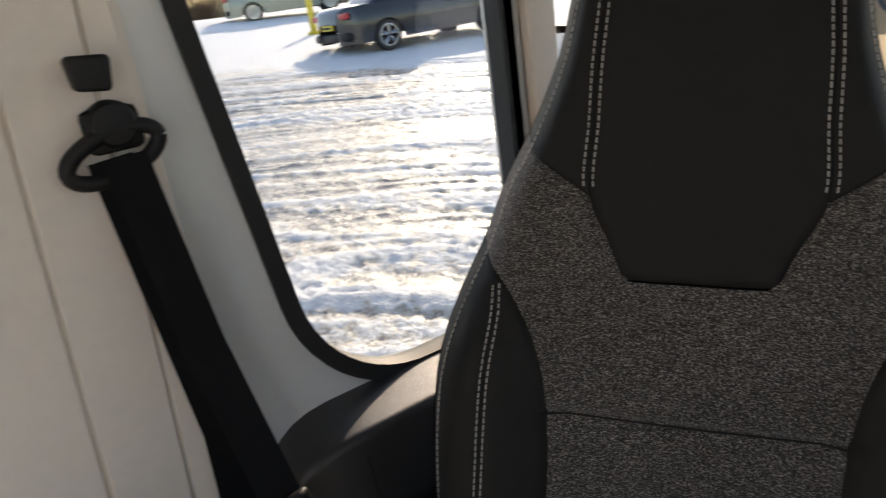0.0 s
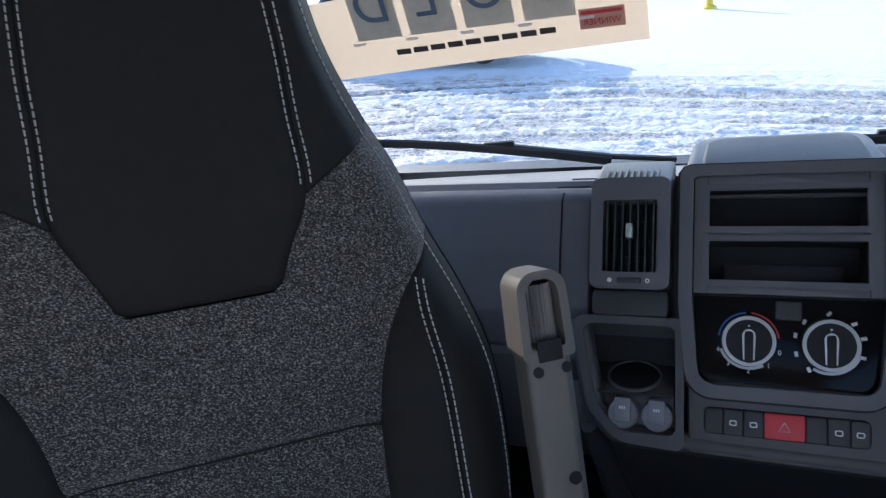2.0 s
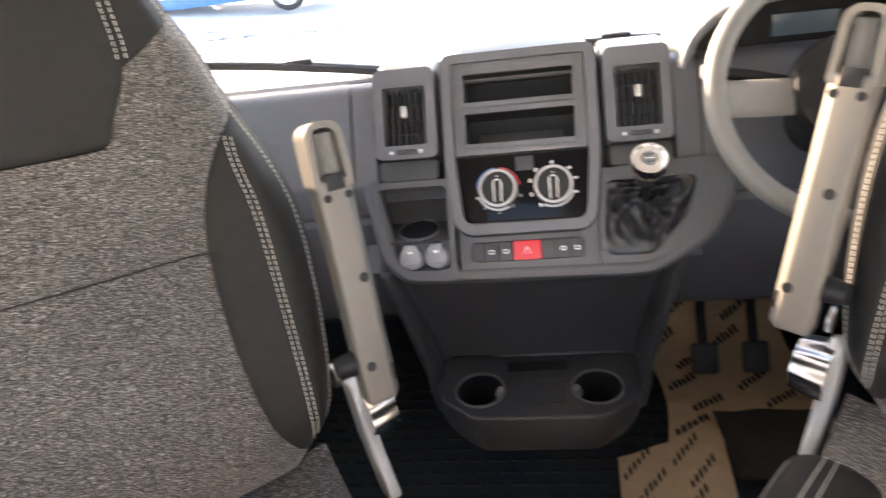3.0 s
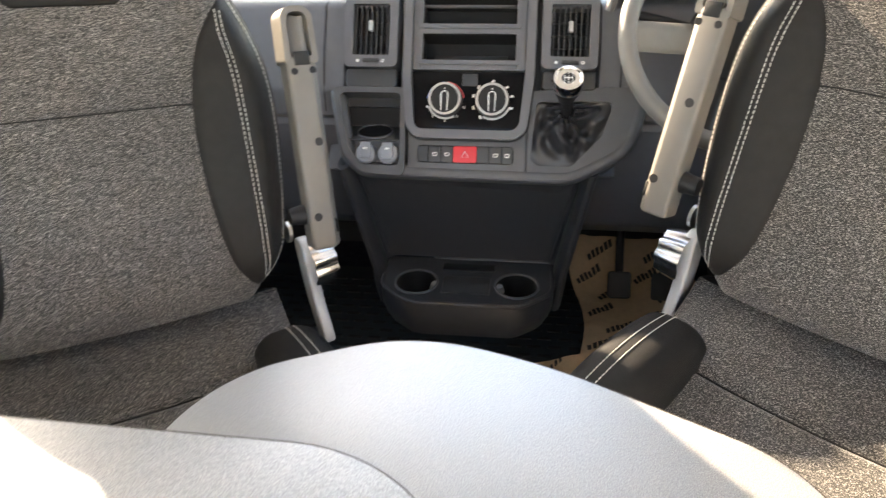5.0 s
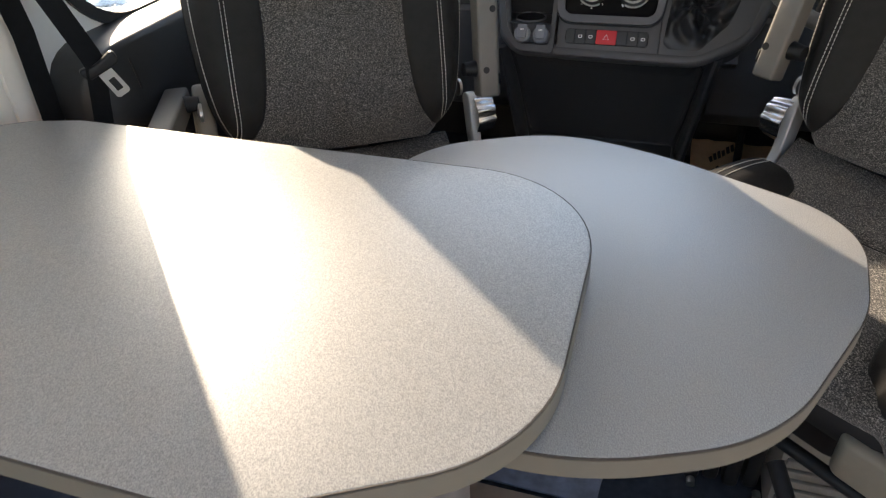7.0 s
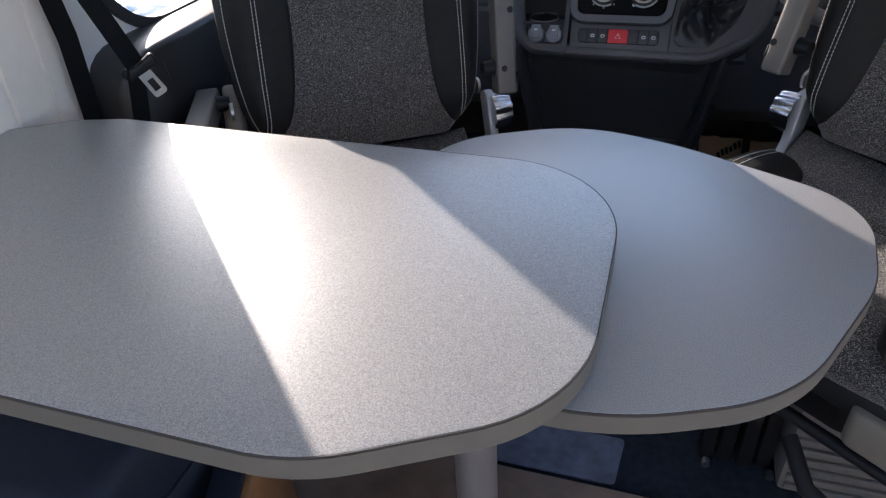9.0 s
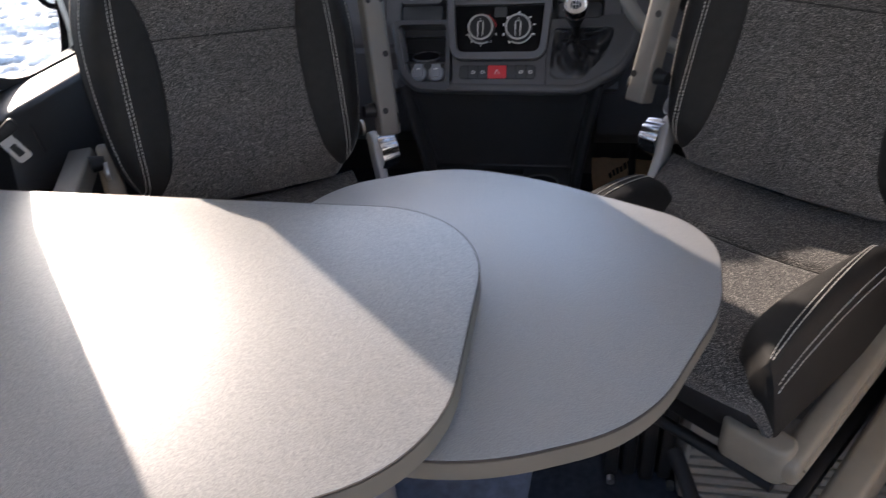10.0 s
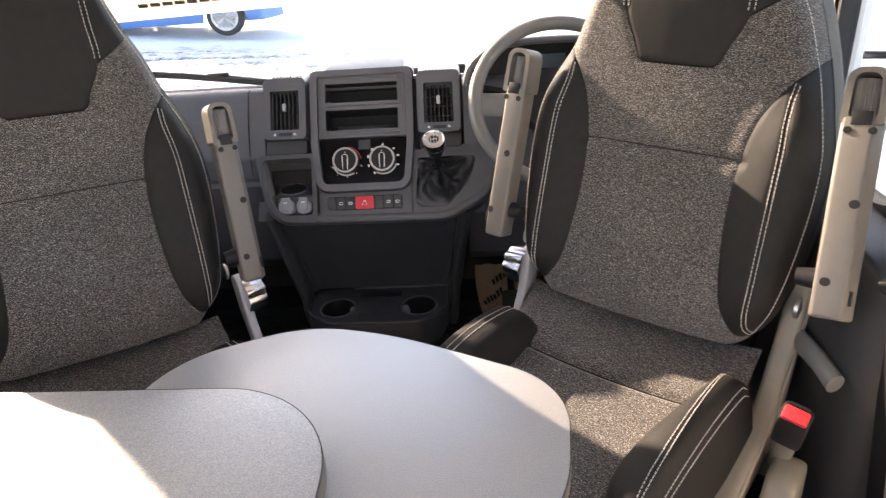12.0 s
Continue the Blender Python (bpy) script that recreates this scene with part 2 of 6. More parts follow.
def put_tube(bm, p0, p1, r0, r1=None, n=20, caps=True):
    p0, p1 = Vector(p0), Vector(p1)
    r1 = r0 if r1 is None else r1
    q = (p1 - p0).to_track_quat('Z', 'Y').to_matrix()
    rings = []
    for p, r in ((p0, r0), (p1, r1)):
        rings.append([bm.verts.new(p + q @ Vector((r * math.cos(a), r * math.sin(a), 0))) for a in [2 * math.pi * i / n for i in range(n)]])
    for i in range(n):
        bm.faces.new((rings[0][i], rings[0][(i + 1) % n], rings[1][(i + 1) % n], rings[1][i]))
    if caps:
        bm.faces.new(rings[0][::-1])
        bm.faces.new(rings[1])


def tube(p0, p1, r0, r1=None, n=20):
    bm = bmesh.new()
    put_tube(bm, p0, p1, r0, r1, n)
    return bm


def lathe(profile, n=32, axis_m=None):
    """profile: (radius, height) pairs about z."""
    bm = bmesh.new()
    rings = []
    for r, h in profile:
        rings.append([bm.verts.new((r * math.cos(2 * math.pi * i / n), r * math.sin(2 * math.pi * i / n), h)) for i in range(n)])
    for a, b in zip(rings, rings[1:]):
        for i in range(n):
            bm.faces.new((a[i], a[(i + 1) % n], b[(i + 1) % n], b[i]))
    for r in (rings[0], rings[-1]):
        bm.faces.new(r)
    if axis_m is not None:
        bmesh.ops.transform(bm, matrix=axis_m, verts=bm.verts)
    return bm


def put_grid(bm, f, nu, nv, closed_u=False):
    """A surface from f(u, v), u and v from 0 to 1."""
    rows = []
    for j in range(nv + 1):
        rows.append([bm.verts.new(f(i / nu, j / nv)) for i in range(nu + (0 if closed_u else 1))])
    for j in range(nv):
        for i in range(nu):
            k = (i + 1) % len(rows[j]) if closed_u else i + 1
            try:
                bm.faces.new((rows[j][i], rows[j][k], rows[j + 1][k], rows[j + 1][i]))
            except ValueError:
                pass
    return rows


def grid(f, nu, nv, closed_u=False):
    bm = bmesh.new()
    put_grid(bm, f, nu, nv, closed_u)
    return bm


def interp(table, x):
    """Smooth interpolation in a table of (x, y) pairs."""
    if x <= table[0][0]:
        return table[0][1]
    for k, ((a, ya), (b, yb)) in enumerate(zip(table, table[1:])):
        if x <= b:
            t = (x - a) / (b - a)
            pa = table[k - 1] if k else (a - (b - a), ya)
            pb = table[k + 2] if k + 2 < len(table) else (b + (b - a), yb)
            ma, mb = (yb - pa[1]) / (b - pa[0]) * (b - a), (pb[1] - ya) / (pb[0] - a) * (b - a)
            return (2 * t**3 - 3 * t**2 + 1) * ya + (t**3 - 2 * t**2 + t) * ma + (-2 * t**3 + 3 * t**2) * yb + (t**3 - t**2) * mb
    return table[-1][1]


def rounded(points, radii, n=8):
    """An outline with rounded corners: 2D corners, one radius each."""
    out, k = [], len(points)
    for i, (p, r) in enumerate(zip(points, radii)):
        p, a, b = Vector(p), Vector(points[i - 1]), Vector(points[(i + 1) % k])
        u, v = (a - p).normalized(), (b - p).normalized()
        if r <= 0:
            out.append(p)
            continue
        half = u.angle(v) / 2
        d = min(r / math.tan(half), (a - p).length * 0.49, (b - p).length * 0.49)
        r = d * math.tan(half)
        c = p + (u + v).normalized() * (r / math.sin(half))
        s, e = p + u * d - c, p + v * d - c
        ang = s.angle_signed(e)
        for j in range(n + 1):
            q = s.copy()
            q.rotate(Matrix.Rotation(-ang * j / n, 2))
            out.append(c + q)
    return out


def slab(outline, z0, z1, bevel=0.0, segs=3):
    """An upright prism on a 2D outline."""
    bm = bmesh.new()
    f = bm.faces.new([bm.verts.new((p[0], p[1], z0)) for p in outline])
    r = bmesh.ops.extrude_face_region(bm, geom=[f])
    bmesh.ops.translate(bm, vec=(0, 0, z1 - z0), verts=[g for g in r["geom"] if isinstance(g, bmesh.types.BMVert)])
    if bevel:
        es = [e for e in bm.edges if abs(e.verts[0].co.z - e.verts[1].co.z) < 1e-6]
        bmesh.ops.bevel(bm, geom=es, offset=bevel, segments=segs, profile=0.5, affect='EDGES')
    return bm


def ring_slab(outer, inner, z0, z1, bevel=0.0):
    """A flat frame between two outlines with the same number of points."""
    bm = bmesh.new()
    n = len(outer)
    lay = [[bm.verts.new((p[0], p[1], z)) for p in o] for o, z in ((outer, z0), (outer, z1), (inner, z1), (inner, z0))]
    for k in range(4):
        a, b = lay[k], lay[(k + 1) % 4]
        for i in range(n):
            bm.faces.new((a[i], a[(i + 1) % n], b[(i + 1) % n], b[i]))
    if bevel:
        es = [e for e in bm.edges if e.calc_face_angle(0) > 0.9]
        bmesh.ops.bevel(bm, geom=es, offset=bevel, segments=2, profile=0.5, affect='EDGES')
    return bm


def rect(x0, y0, x1, y1, r=0.006, n=5):
    return rounded([(x0, y0), (x1, y0), (x1, y1), (x0, y1)], [r] * 4, n)


def sweep(path, radius, n=8, flat=None):
    """A round cord (or, with flat = (w, h), a rounded strap) along 3D points."""
    bm = bmesh.new()
    pts = [Vector(p) for p in path]
    rings, side = [], None
    for i, p in enumerate(pts):
        d = (pts[min(i + 1, len(pts) - 1)] - pts[max(i - 1, 0)]).normalized()
        if side is None:
            side = d.cross(Vector((0, 0, 1)) if abs(d.z) < 0.9 else Vector((0, 1, 0))).normalized()
        side = (side - d * side.dot(d)).normalized()
        up = d.cross(side)
        w, h = flat if flat else (radius, radius)
        rings.append([bm.verts.new(p + side * w * math.cos(2 * math.pi * k / n) + up * h * math.sin(2 * math.pi * k / n)) for k in range(n)])
    for a, b in zip(rings, rings[1:]):
        for k in range(n):
            bm.faces.new((a[k], a[(k + 1) % n], b[(k + 1) % n], b[k]))
    bm.faces.new(rings[0][::-1])
    bm.faces.new(rings[-1])
    return bm


def stitches(path, pitch=0.0070, length=0.0050, r=0.0008):
    """A row of thread dashes along a dense 3D path."""
    bm = bmesh.new()
    pts = [Vector(p) for p in path]
    acc, nxt = 0.0, 0.0
    for a, b in zip(pts, pts[1:]):
        seg = (b - a).length
        while nxt < acc + seg and seg > 0:
            p = a + (b - a) * ((nxt - acc) / seg)
            d = (b - a).normalized()
            put_tube(bm, p, p + d * length, r, r, 5)
            nxt += pitch
        acc += seg
    return bm


# ---- the yard ----
def yard_slope(x, y):
    return -0.0926 * max(-28, min(28, x)) - 0.030 * max(-28, min(28, y)) - 0.80


def churned(r, a):
    """1 where wheels have churned the snow, 0 where it lies clean."""
    return 0.5 - 0.5 * math.tanh((r - 14.6 - 1.6 * max(0, math.cos(a)) - 4.5 * max(0, -math.cos(a))) * 0.9)


def yard_relief(x, y):
    """Tyre ruts curving round the van, and lumps of churned snow."""
    near = math.exp(-((x + 3) ** 2 + (y - 4) ** 2) / 500)
    if near < 0.01:
        return 0.0, 0.0
    r, a = math.hypot(x - 2, y + 5), math.atan2(y + 5, x - 2)
    r += 0.25 * math.sin(a * 5) + 0.12 * noise.noise(Vector((a * 9, r * 0.3, 1)))
    soft = noise.noise(Vector((a * 3, r * 1.7, 0)))
    fold = (1 - abs(noise.noise(Vector((a * 2.2, r * 1.9, 4))))) ** 5
    crest = (1 - abs(noise.noise(Vector((a * 7, r * 5.0, 9))))) ** 4
    dirty = churned(r, a)
    lump = noise.noise(Vector((x * 6, y * 6, 3))) * 0.02 + noise.noise(Vector((x * 13, y * 13, 7))) * 0.022
    chip = noise.noise(Vector((x * 24, y * 24, 5)))
    ridge = 0.60 * fold + 0.55 * crest * (0.5 + soft)
    crumb = (lump * 0.8 + chip * 0.022) * min(1.0, 0.12 + ridge * 1.5)
    return ((soft * 0.012 + lump * 0.4) * (1 - dirty) + (ridge * 0.060 + soft * 0.03 + crumb) * dirty) * near, dirty * (ridge - 0.42 + 0.3 * chip * ridge)


def yard_height(x, y):
    return yard_slope(x, y) + yard_relief(x, y)[0]


def build_yard():
    bm = bmesh.new()
    lay = bm.verts.layers.float.new("slush")

    def axis(c, half, step):
        out = [c]
        for sign in (1, -1):
            a, d = c, step
            while abs(a - c) < 1500:
                d = step if abs(a - c) < half else d * 1.35
                a += sign * d
                out.append(a)
        return sorted(out)
    xs, ys = axis(-5.5, 7.5, 0.034), axis(4.5, 6.8, 0.034)
    rows = []
    for y in ys:
        row = []
        for x in xs:
            h, rut = yard_relief(x, y)
            v = bm.verts.new((x, y, yard_slope(x, y) + h))
            r = math.hypot(x - 2, y + 5)
            a = math.atan2(y + 5, x - 2)
            v[lay] = 0.40 * churned(r, a) - 0.50 * rut - 0.01
            row.append(v)
        rows.append(row)
    for a, b in zip(rows, rows[1:]):
        for i in range(len(xs) - 1):
            bm.faces.new((a[i], a[i + 1], b[i + 1], b[i]))
    return part("ground", bm, SNOW, deg=180)


tagged(build_yard(), "slushy snow-covered yard churned by tyre tracks", "ground", kind="structure")


# ---- the cab shell ----
def prism_x(outline, x0, x1, bevel=0.0):
    """A side view outline of (y, z) points, given thickness along x."""
    bm = slab(outline, 0, x1 - x0, bevel)
    m = Matrix(((0, 0, 1, x0), (1, 0, 0, 0), (0, 1, 0, 0), (0, 0, 0, 1)))
    bmesh.ops.transform(bm, matrix=m, verts=bm.verts)
    return bm


def frame_x(outer, inner, x0, x1, bevel=0.0):
    bm = ring_slab(outer, inner, 0, x1 - x0, bevel)
    m = Matrix(((0, 0, 1, x0), (1, 0, 0, 0), (0, 1, 0, 0), (0, 0, 0, 1)))
    bmesh.ops.transform(bm, matrix=m, verts=bm.verts)
    return bm


def resample(pts, n):
    pts = [Vector(p) for p in pts]
    pts.append(pts[0])
    ln = [0]
    for a, b in zip(pts, pts[1:]):
        ln.append(ln[-1] + (b - a).length)
    out = []
    for k in range(n):
        s = ln[-1] * k / n
        i = max(j for j in range(len(ln) - 1) if ln[j] <= s)
        out.append(pts[i].lerp(pts[i + 1], (s - ln[i]) / max(ln[i + 1] - ln[i], 1e-9)))
    return out


def offset_outline(pts, d):
    """Move a closed 2D outline outwards by d (counter-clockwise points)."""
    out, n = [], len(pts)
    for i, p in enumerate(pts):
        t = (Vector(pts[(i + 1) % n]) - Vector(pts[i - 1])).normalized()
        out.append(Vector(p) + Vector((t.y, -t.x)) * d)
    return out


# side window, seen from the cab: (y, z), counter-clockwise
WIN = rounded([(-0.752, 0.790), (-0.383, 0.790), (-0.373, 1.62), (-0.848, 1.62)], [0.18, 0.03, 0.06, 0.12], 12)
WIN = resample(WIN, 96)


def build_side(s, name, number):
    """One flank: door with window and lining, quarter light, pillar, for side s (-1 passenger, 1 driver)."""
    w = 0.93 * s if s < 0 else 0.97
    def flat(o, i, a, b, bev=0.0):
        lo, hi = sorted((w + a * s, w + b * s))
        return frame_x(o, i, lo, hi, bev)
    door = empty(f"door_{number}", label="white painted cab door with a black lined lower half", category="door", kind="structure")
    # painted metal round the glass
    outer = resample(rounded([(-0.895, 0.60), (-0.345, 0.60), (-0.335, 1.70), (-0.935, 1.70)], [0.05, 0.02, 0.03, 0.05], 8), 96)
    k0 = min(range(96), key=lambda k: (outer[k] - WIN[0]).length)
    outer = outer[k0:] + outer[:k0]
    part("window_frame", flat(outer, offset_outline(WIN, 0.016), -0.012, 0.05, 0.006), WHITE, door)
    part("window_seal", flat(offset_outline(WIN, 0.017), offset_outline(WIN, -0.007), -0.020, 0.016, 0.005), RUBBER, door, "black rubber glass run")
    pane = part("pane", flat(offset_outline(WIN, -0.004), [(p - Vector((-0.57, 1.15))) * 0.01 + Vector((-0.57, 1.15)) for p in WIN], 0.004, 0.008), GLASS, door)
    pane.visible_shadow = False
    # lower door skin, run on as an unseen wing panel that blocks sun, and lining with its broad shelf
    lo, hi = sorted((w + 0.012 * s, w + 0.05 * s))
    part("door_wing_skin", prism_x([(-0.885, -0.3), (0.625, -0.3), (0.625, 0.60), (-0.885, 0.60)], lo, hi), WHITE, door)
    prof = rounded([(0.012, 0.795), (-0.114, 0.791), (-0.138, 0.62), (-0.110, 0.05), (0.012, 0.05)], [0.01, 0.014, 0.05, 0.03, 0.01], 6)
    bm = bmesh.new()
    # the rear end of the shelf is rounded off and falls away
    ends = [(-0.858, 0.62, 0.090), (-0.855, 0.72, 0.066), (-0.846, 0.82, 0.042), (-0.832, 0.90, 0.024), (-0.812, 0.96, 0.011), (-0.787, 0.99, 0.003), (-0.757, 1.0, 0.0), (-0.72, 1.0, 0.0), (-0.5, 1.0, 0.0), (-0.2, 1.0, 0.0), (0.1, 1.0, 0.0), (0.22, 1.0, 0.0)]
    rings = []
    for y, q, drop in ends:
        rings.append([bm.verts.new((w + (0.012 + (p[0] - 0.012) * q) * s, y, p[1] - drop * max(0.0, (p[1] - 0.05) / 0.74))) for p in prof])
    for a, b in zip(rings, rings[1:]):
        for i in range(len(prof)):
            bm.faces.new((a[i], a[(i + 1) % len(prof)], b[(i + 1) % len(prof)], b[i]))
    bm.faces.new(rings[0])
    bm.faces.new(rings[-1])
    lining = part("door_lining", bm, DOORVINYL, door, "black moulded door lining", 50)
    part("lining_seam", sweep([(w + a * s, -0.757, z) for a, z in ((0.0, 0.7905), (-0.05, 0.790), (-0.085, 0.7885), (-0.108, 0.778), (-0.119, 0.755), (-0.127, 0.70))], 0.0016, 6), BLACK, lining, "dark seam across the shelf")
    part("pull_handle", sweep([(w - 0.135 * s, -0.58 + 0.03 * k, 0.60 + 0.05 * math.sin(k * 0.5)) for k in range(7)], 0.014, 10), DASH, lining)
    # division bar and quarter light
    lo, hi = sorted((w - 0.02 * s, w + 0.03 * s))
    part("division_bar", prism_x(rounded([(-0.384, 0.75), (-0.352, 0.75), (-0.345, 1.66), (-0.378, 1.66)], [0.004] * 4, 3), lo, hi, 0.004), SILVER, door, "grey metal division bar")
    lo, hi = sorted((w - 0.035 * s, w + 0.02 * s))
    part("bar_trim", prism_x(rounded([(-0.350, 0.75), (-0.300, 0.75), (-0.285, 1.66), (-0.343, 1.66)], [0.006] * 4, 3), lo, hi, 0.006), CREAM, door, "cream trim")
    q = resample(rounded([(-0.296, 0.785), (0.46, 0.80), (0.23, 1.62), (-0.283, 1.62)], [0.03] * 4, 5), 64)
    qo = resample([(-0.298, 0.60), (0.55, 0.60), (0.26, 1.70), (-0.280, 1.70)], 64)
    k0 = min(range(64), key=lambda k: (qo[k] - q[0]).length)
    qo = qo[k0:] + qo[:k0]
    part("quarter_frame", flat(qo, offset_outline(q, 0.004), -0.01, 0.04, 0.0), RUBBER, door)
    qp = part("quarter_pane", flat(q, [(p - Vector((-0.1, 1.15))) * 0.01 + Vector((-0.1, 1.15)) for p in q], 0.012, 0.016), GLASS, door)
    qp.visible_shadow = False
    return door


build_side(-1, "passenger", 1)
build_side(1, "driver", 2)


def wall_piece(name, bm, material, label, category="wall"):
    return tagged(part(name, bm, material), label, category, kind="structure")


wall_piece("floor", box((2.1, 5.2, 0.06), (0, -1.4, -0.034), 0.0), CARPET, "blue-grey carpeted cab floor", "floor")
# out-of-view ceiling; its roof opening is added to let daylight in
top = ring_slab([Vector(p) for p in ((-1.05, -4.75), (1.05, -4.75), (1.05, 0.1), (-1.05, 0.1))], [Vector(p) for p in ((-0.6, -3.8), (0.6, -3.8), (0.6, -2.6), (-0.6, -2.6))], 2.0, 2.06)
wall_piece("ceiling", top, CEIL, "assumed pale fabric-lined ceiling with an opening added to admit daylight", "ceiling")
wall_piece("ceiling_front", box((2.0, 0.85, 0.05), (0, -0.06, 1.72), 0.0), CEIL, "pale cab headlining", "ceiling")


def pierced_wall(name, label, size, hole, m):
    """An unseen lined wall with one assumed opening for fill light: size and hole as (x0, z0, x1, z1), thickness along
    local y.
    """
    a = [Vector(p) for p in ((size[0], size[1]), (size[2], size[1]), (size[2], size[3]), (size[0], size[3]))]
    b = [Vector(p) for p in ((hole[0], hole[1]), (hole[2], hole[1]), (hole[2], hole[3]), (hole[0], hole[3]))]
    bm = ring_slab(a, b, -0.03, 0.03)
    bmesh.ops.transform(bm, matrix=m @ Matrix(((1, 0, 0, 0), (0, 0, 1, 0), (0, 1, 0, 0), (0, 0, 0, 1))), verts=bm.verts)
    return tagged(part(name, bm, CREAM), label, "wall", kind="structure")


# openings out of view, sized by how much daylight they send forward
for s, name in ((-1, "wall_west"), (1, "wall_east")):
    pierced_wall(name, "assumed cream-lined living area side wall, its opening sized for fill light", (-4.7, 0, -1.03, 2.0), (-4.3, 0.8, -1.9, 1.75) if s < 0 else (-4.4, 0.6, -1.5, 1.8), pose(1.0 * s, 0, 0, 0, 0, 90))
pierced_wall("wall_south", "assumed cream-lined rear wall, its opening sized for fill light", (-1.05, 0, 1.05, 2.0), (-0.6, 0.95, 0.6, 1.75), pose(0, -4.7, 0))
wall_piece("wall_north", box((2.0, 0.05, 0.34), (0, -0.44, 1.87), 0.0), CEIL, "pale lining over the cab")
wall_piece("bulkhead", box((2.0, 0.06, 1.4), (0, 0.60, 0.05), 0.0), DASHDARK, "black bulkhead under the windscreen")
for s, name in ((-1, "door_sill"), (1, "door_sill")):
    wall_piece(name, box((0.10, 1.6, 0.40), (0.96 * s, -0.2, -0.16), 0.01), DASHDARK, "black plastic door sill", "sill")


def build_b_pillar(s):
    """Upright cream trim behind the door: a flat face with a vertical groove, curving into the wall."""
    w = 0.935 * s if s < 0 else 0.975
    t = empty("pillar_trim", label="cream plastic pillar trim with vertical panel grooves", category="trim", kind="structure")
    prof = [(0.0, -0.872), (-0.030, -0.880), (-0.036, -0.890), (-0.036, -0.935), (-0.029, -0.938), (-0.036, -0.941), (-0.040, -1.02), (-0.033, -1.024), (-0.040, -1.028), (-0.046, -1.12), (-0.03, -1.20), (0.03, -1.22), (0.06, -1.0), (0.06, -0.872)]
    bm = bmesh.new()
    rings = []
    for z in (0.0, 0.3, 0.45, 0.6, 0.7, 0.8, 1.0, 1.4, 2.0):
        lean = 0.084 * (z - 1.0)
        flare = 0.055 * max(0, min(1, (0.80 - z) / 0.35))
        rings.append([bm.verts.new((w + a * s * (1 + 8 * flare), y + lean * (0.15 if y > -0.895 else 0.85) + (flare if y > -0.90 else 0), z)) for a, y in prof])
    for a, b in zip(rings, rings[1:]):
        for i in range(len(prof)):
            bm.faces.new((a[i], a[(i + 1) % len(prof)], b[(i + 1) % len(prof)], b[i]))
    part("trim_panel", bm, CREAM, t, deg=25)
    return t


for s in (-1, 1):
    build_b_pillar(s)


def screen_point(u, v):
    """Windscreen glass: u across from -1 to 1, v up from 0 to 1."""
    x = u * (0.948 - 0.03 * v)
    base = 0.50 - 0.04 * u * u
    top = 0.24 - 0.02 * u * u
    return Vector((x, base + (top - base) * v - 0.02 * math.sin(v * math.pi), 0.76 + 0.92 * v))


def build_screen():
    ws = empty("windscreen", label="clear laminated windscreen in a black surround", category="windscreen", kind="structure")
    p = part("pane", grid(lambda u, v: screen_point(u * 2 - 1, v), 40, 16), GLASS, ws, deg=180)
    p.visible_shadow = False
    edge = [screen_point(-1, v / 12) for v in range(13)] + [screen_point(u / 10 - 1, 1) for u in range(1, 20)] + [screen_point(1, 1 - v / 12) for v in range(13)]
    part("seal", sweep(edge, 0.012, 8), RUBBER, ws)
    for s in (-1, 1):
        # front pillars run from the dash ends up to the roof
        path = [screen_point(s, v / 8) + Vector((0.018 * s, -0.004, 0)) for v in range(-1, 9)]
        part("pillar_cover", sweep(path, 0.05, 12, (0.022, 0.032)), CREAM, ws, "cream pillar cover")
    return ws


build_screen()


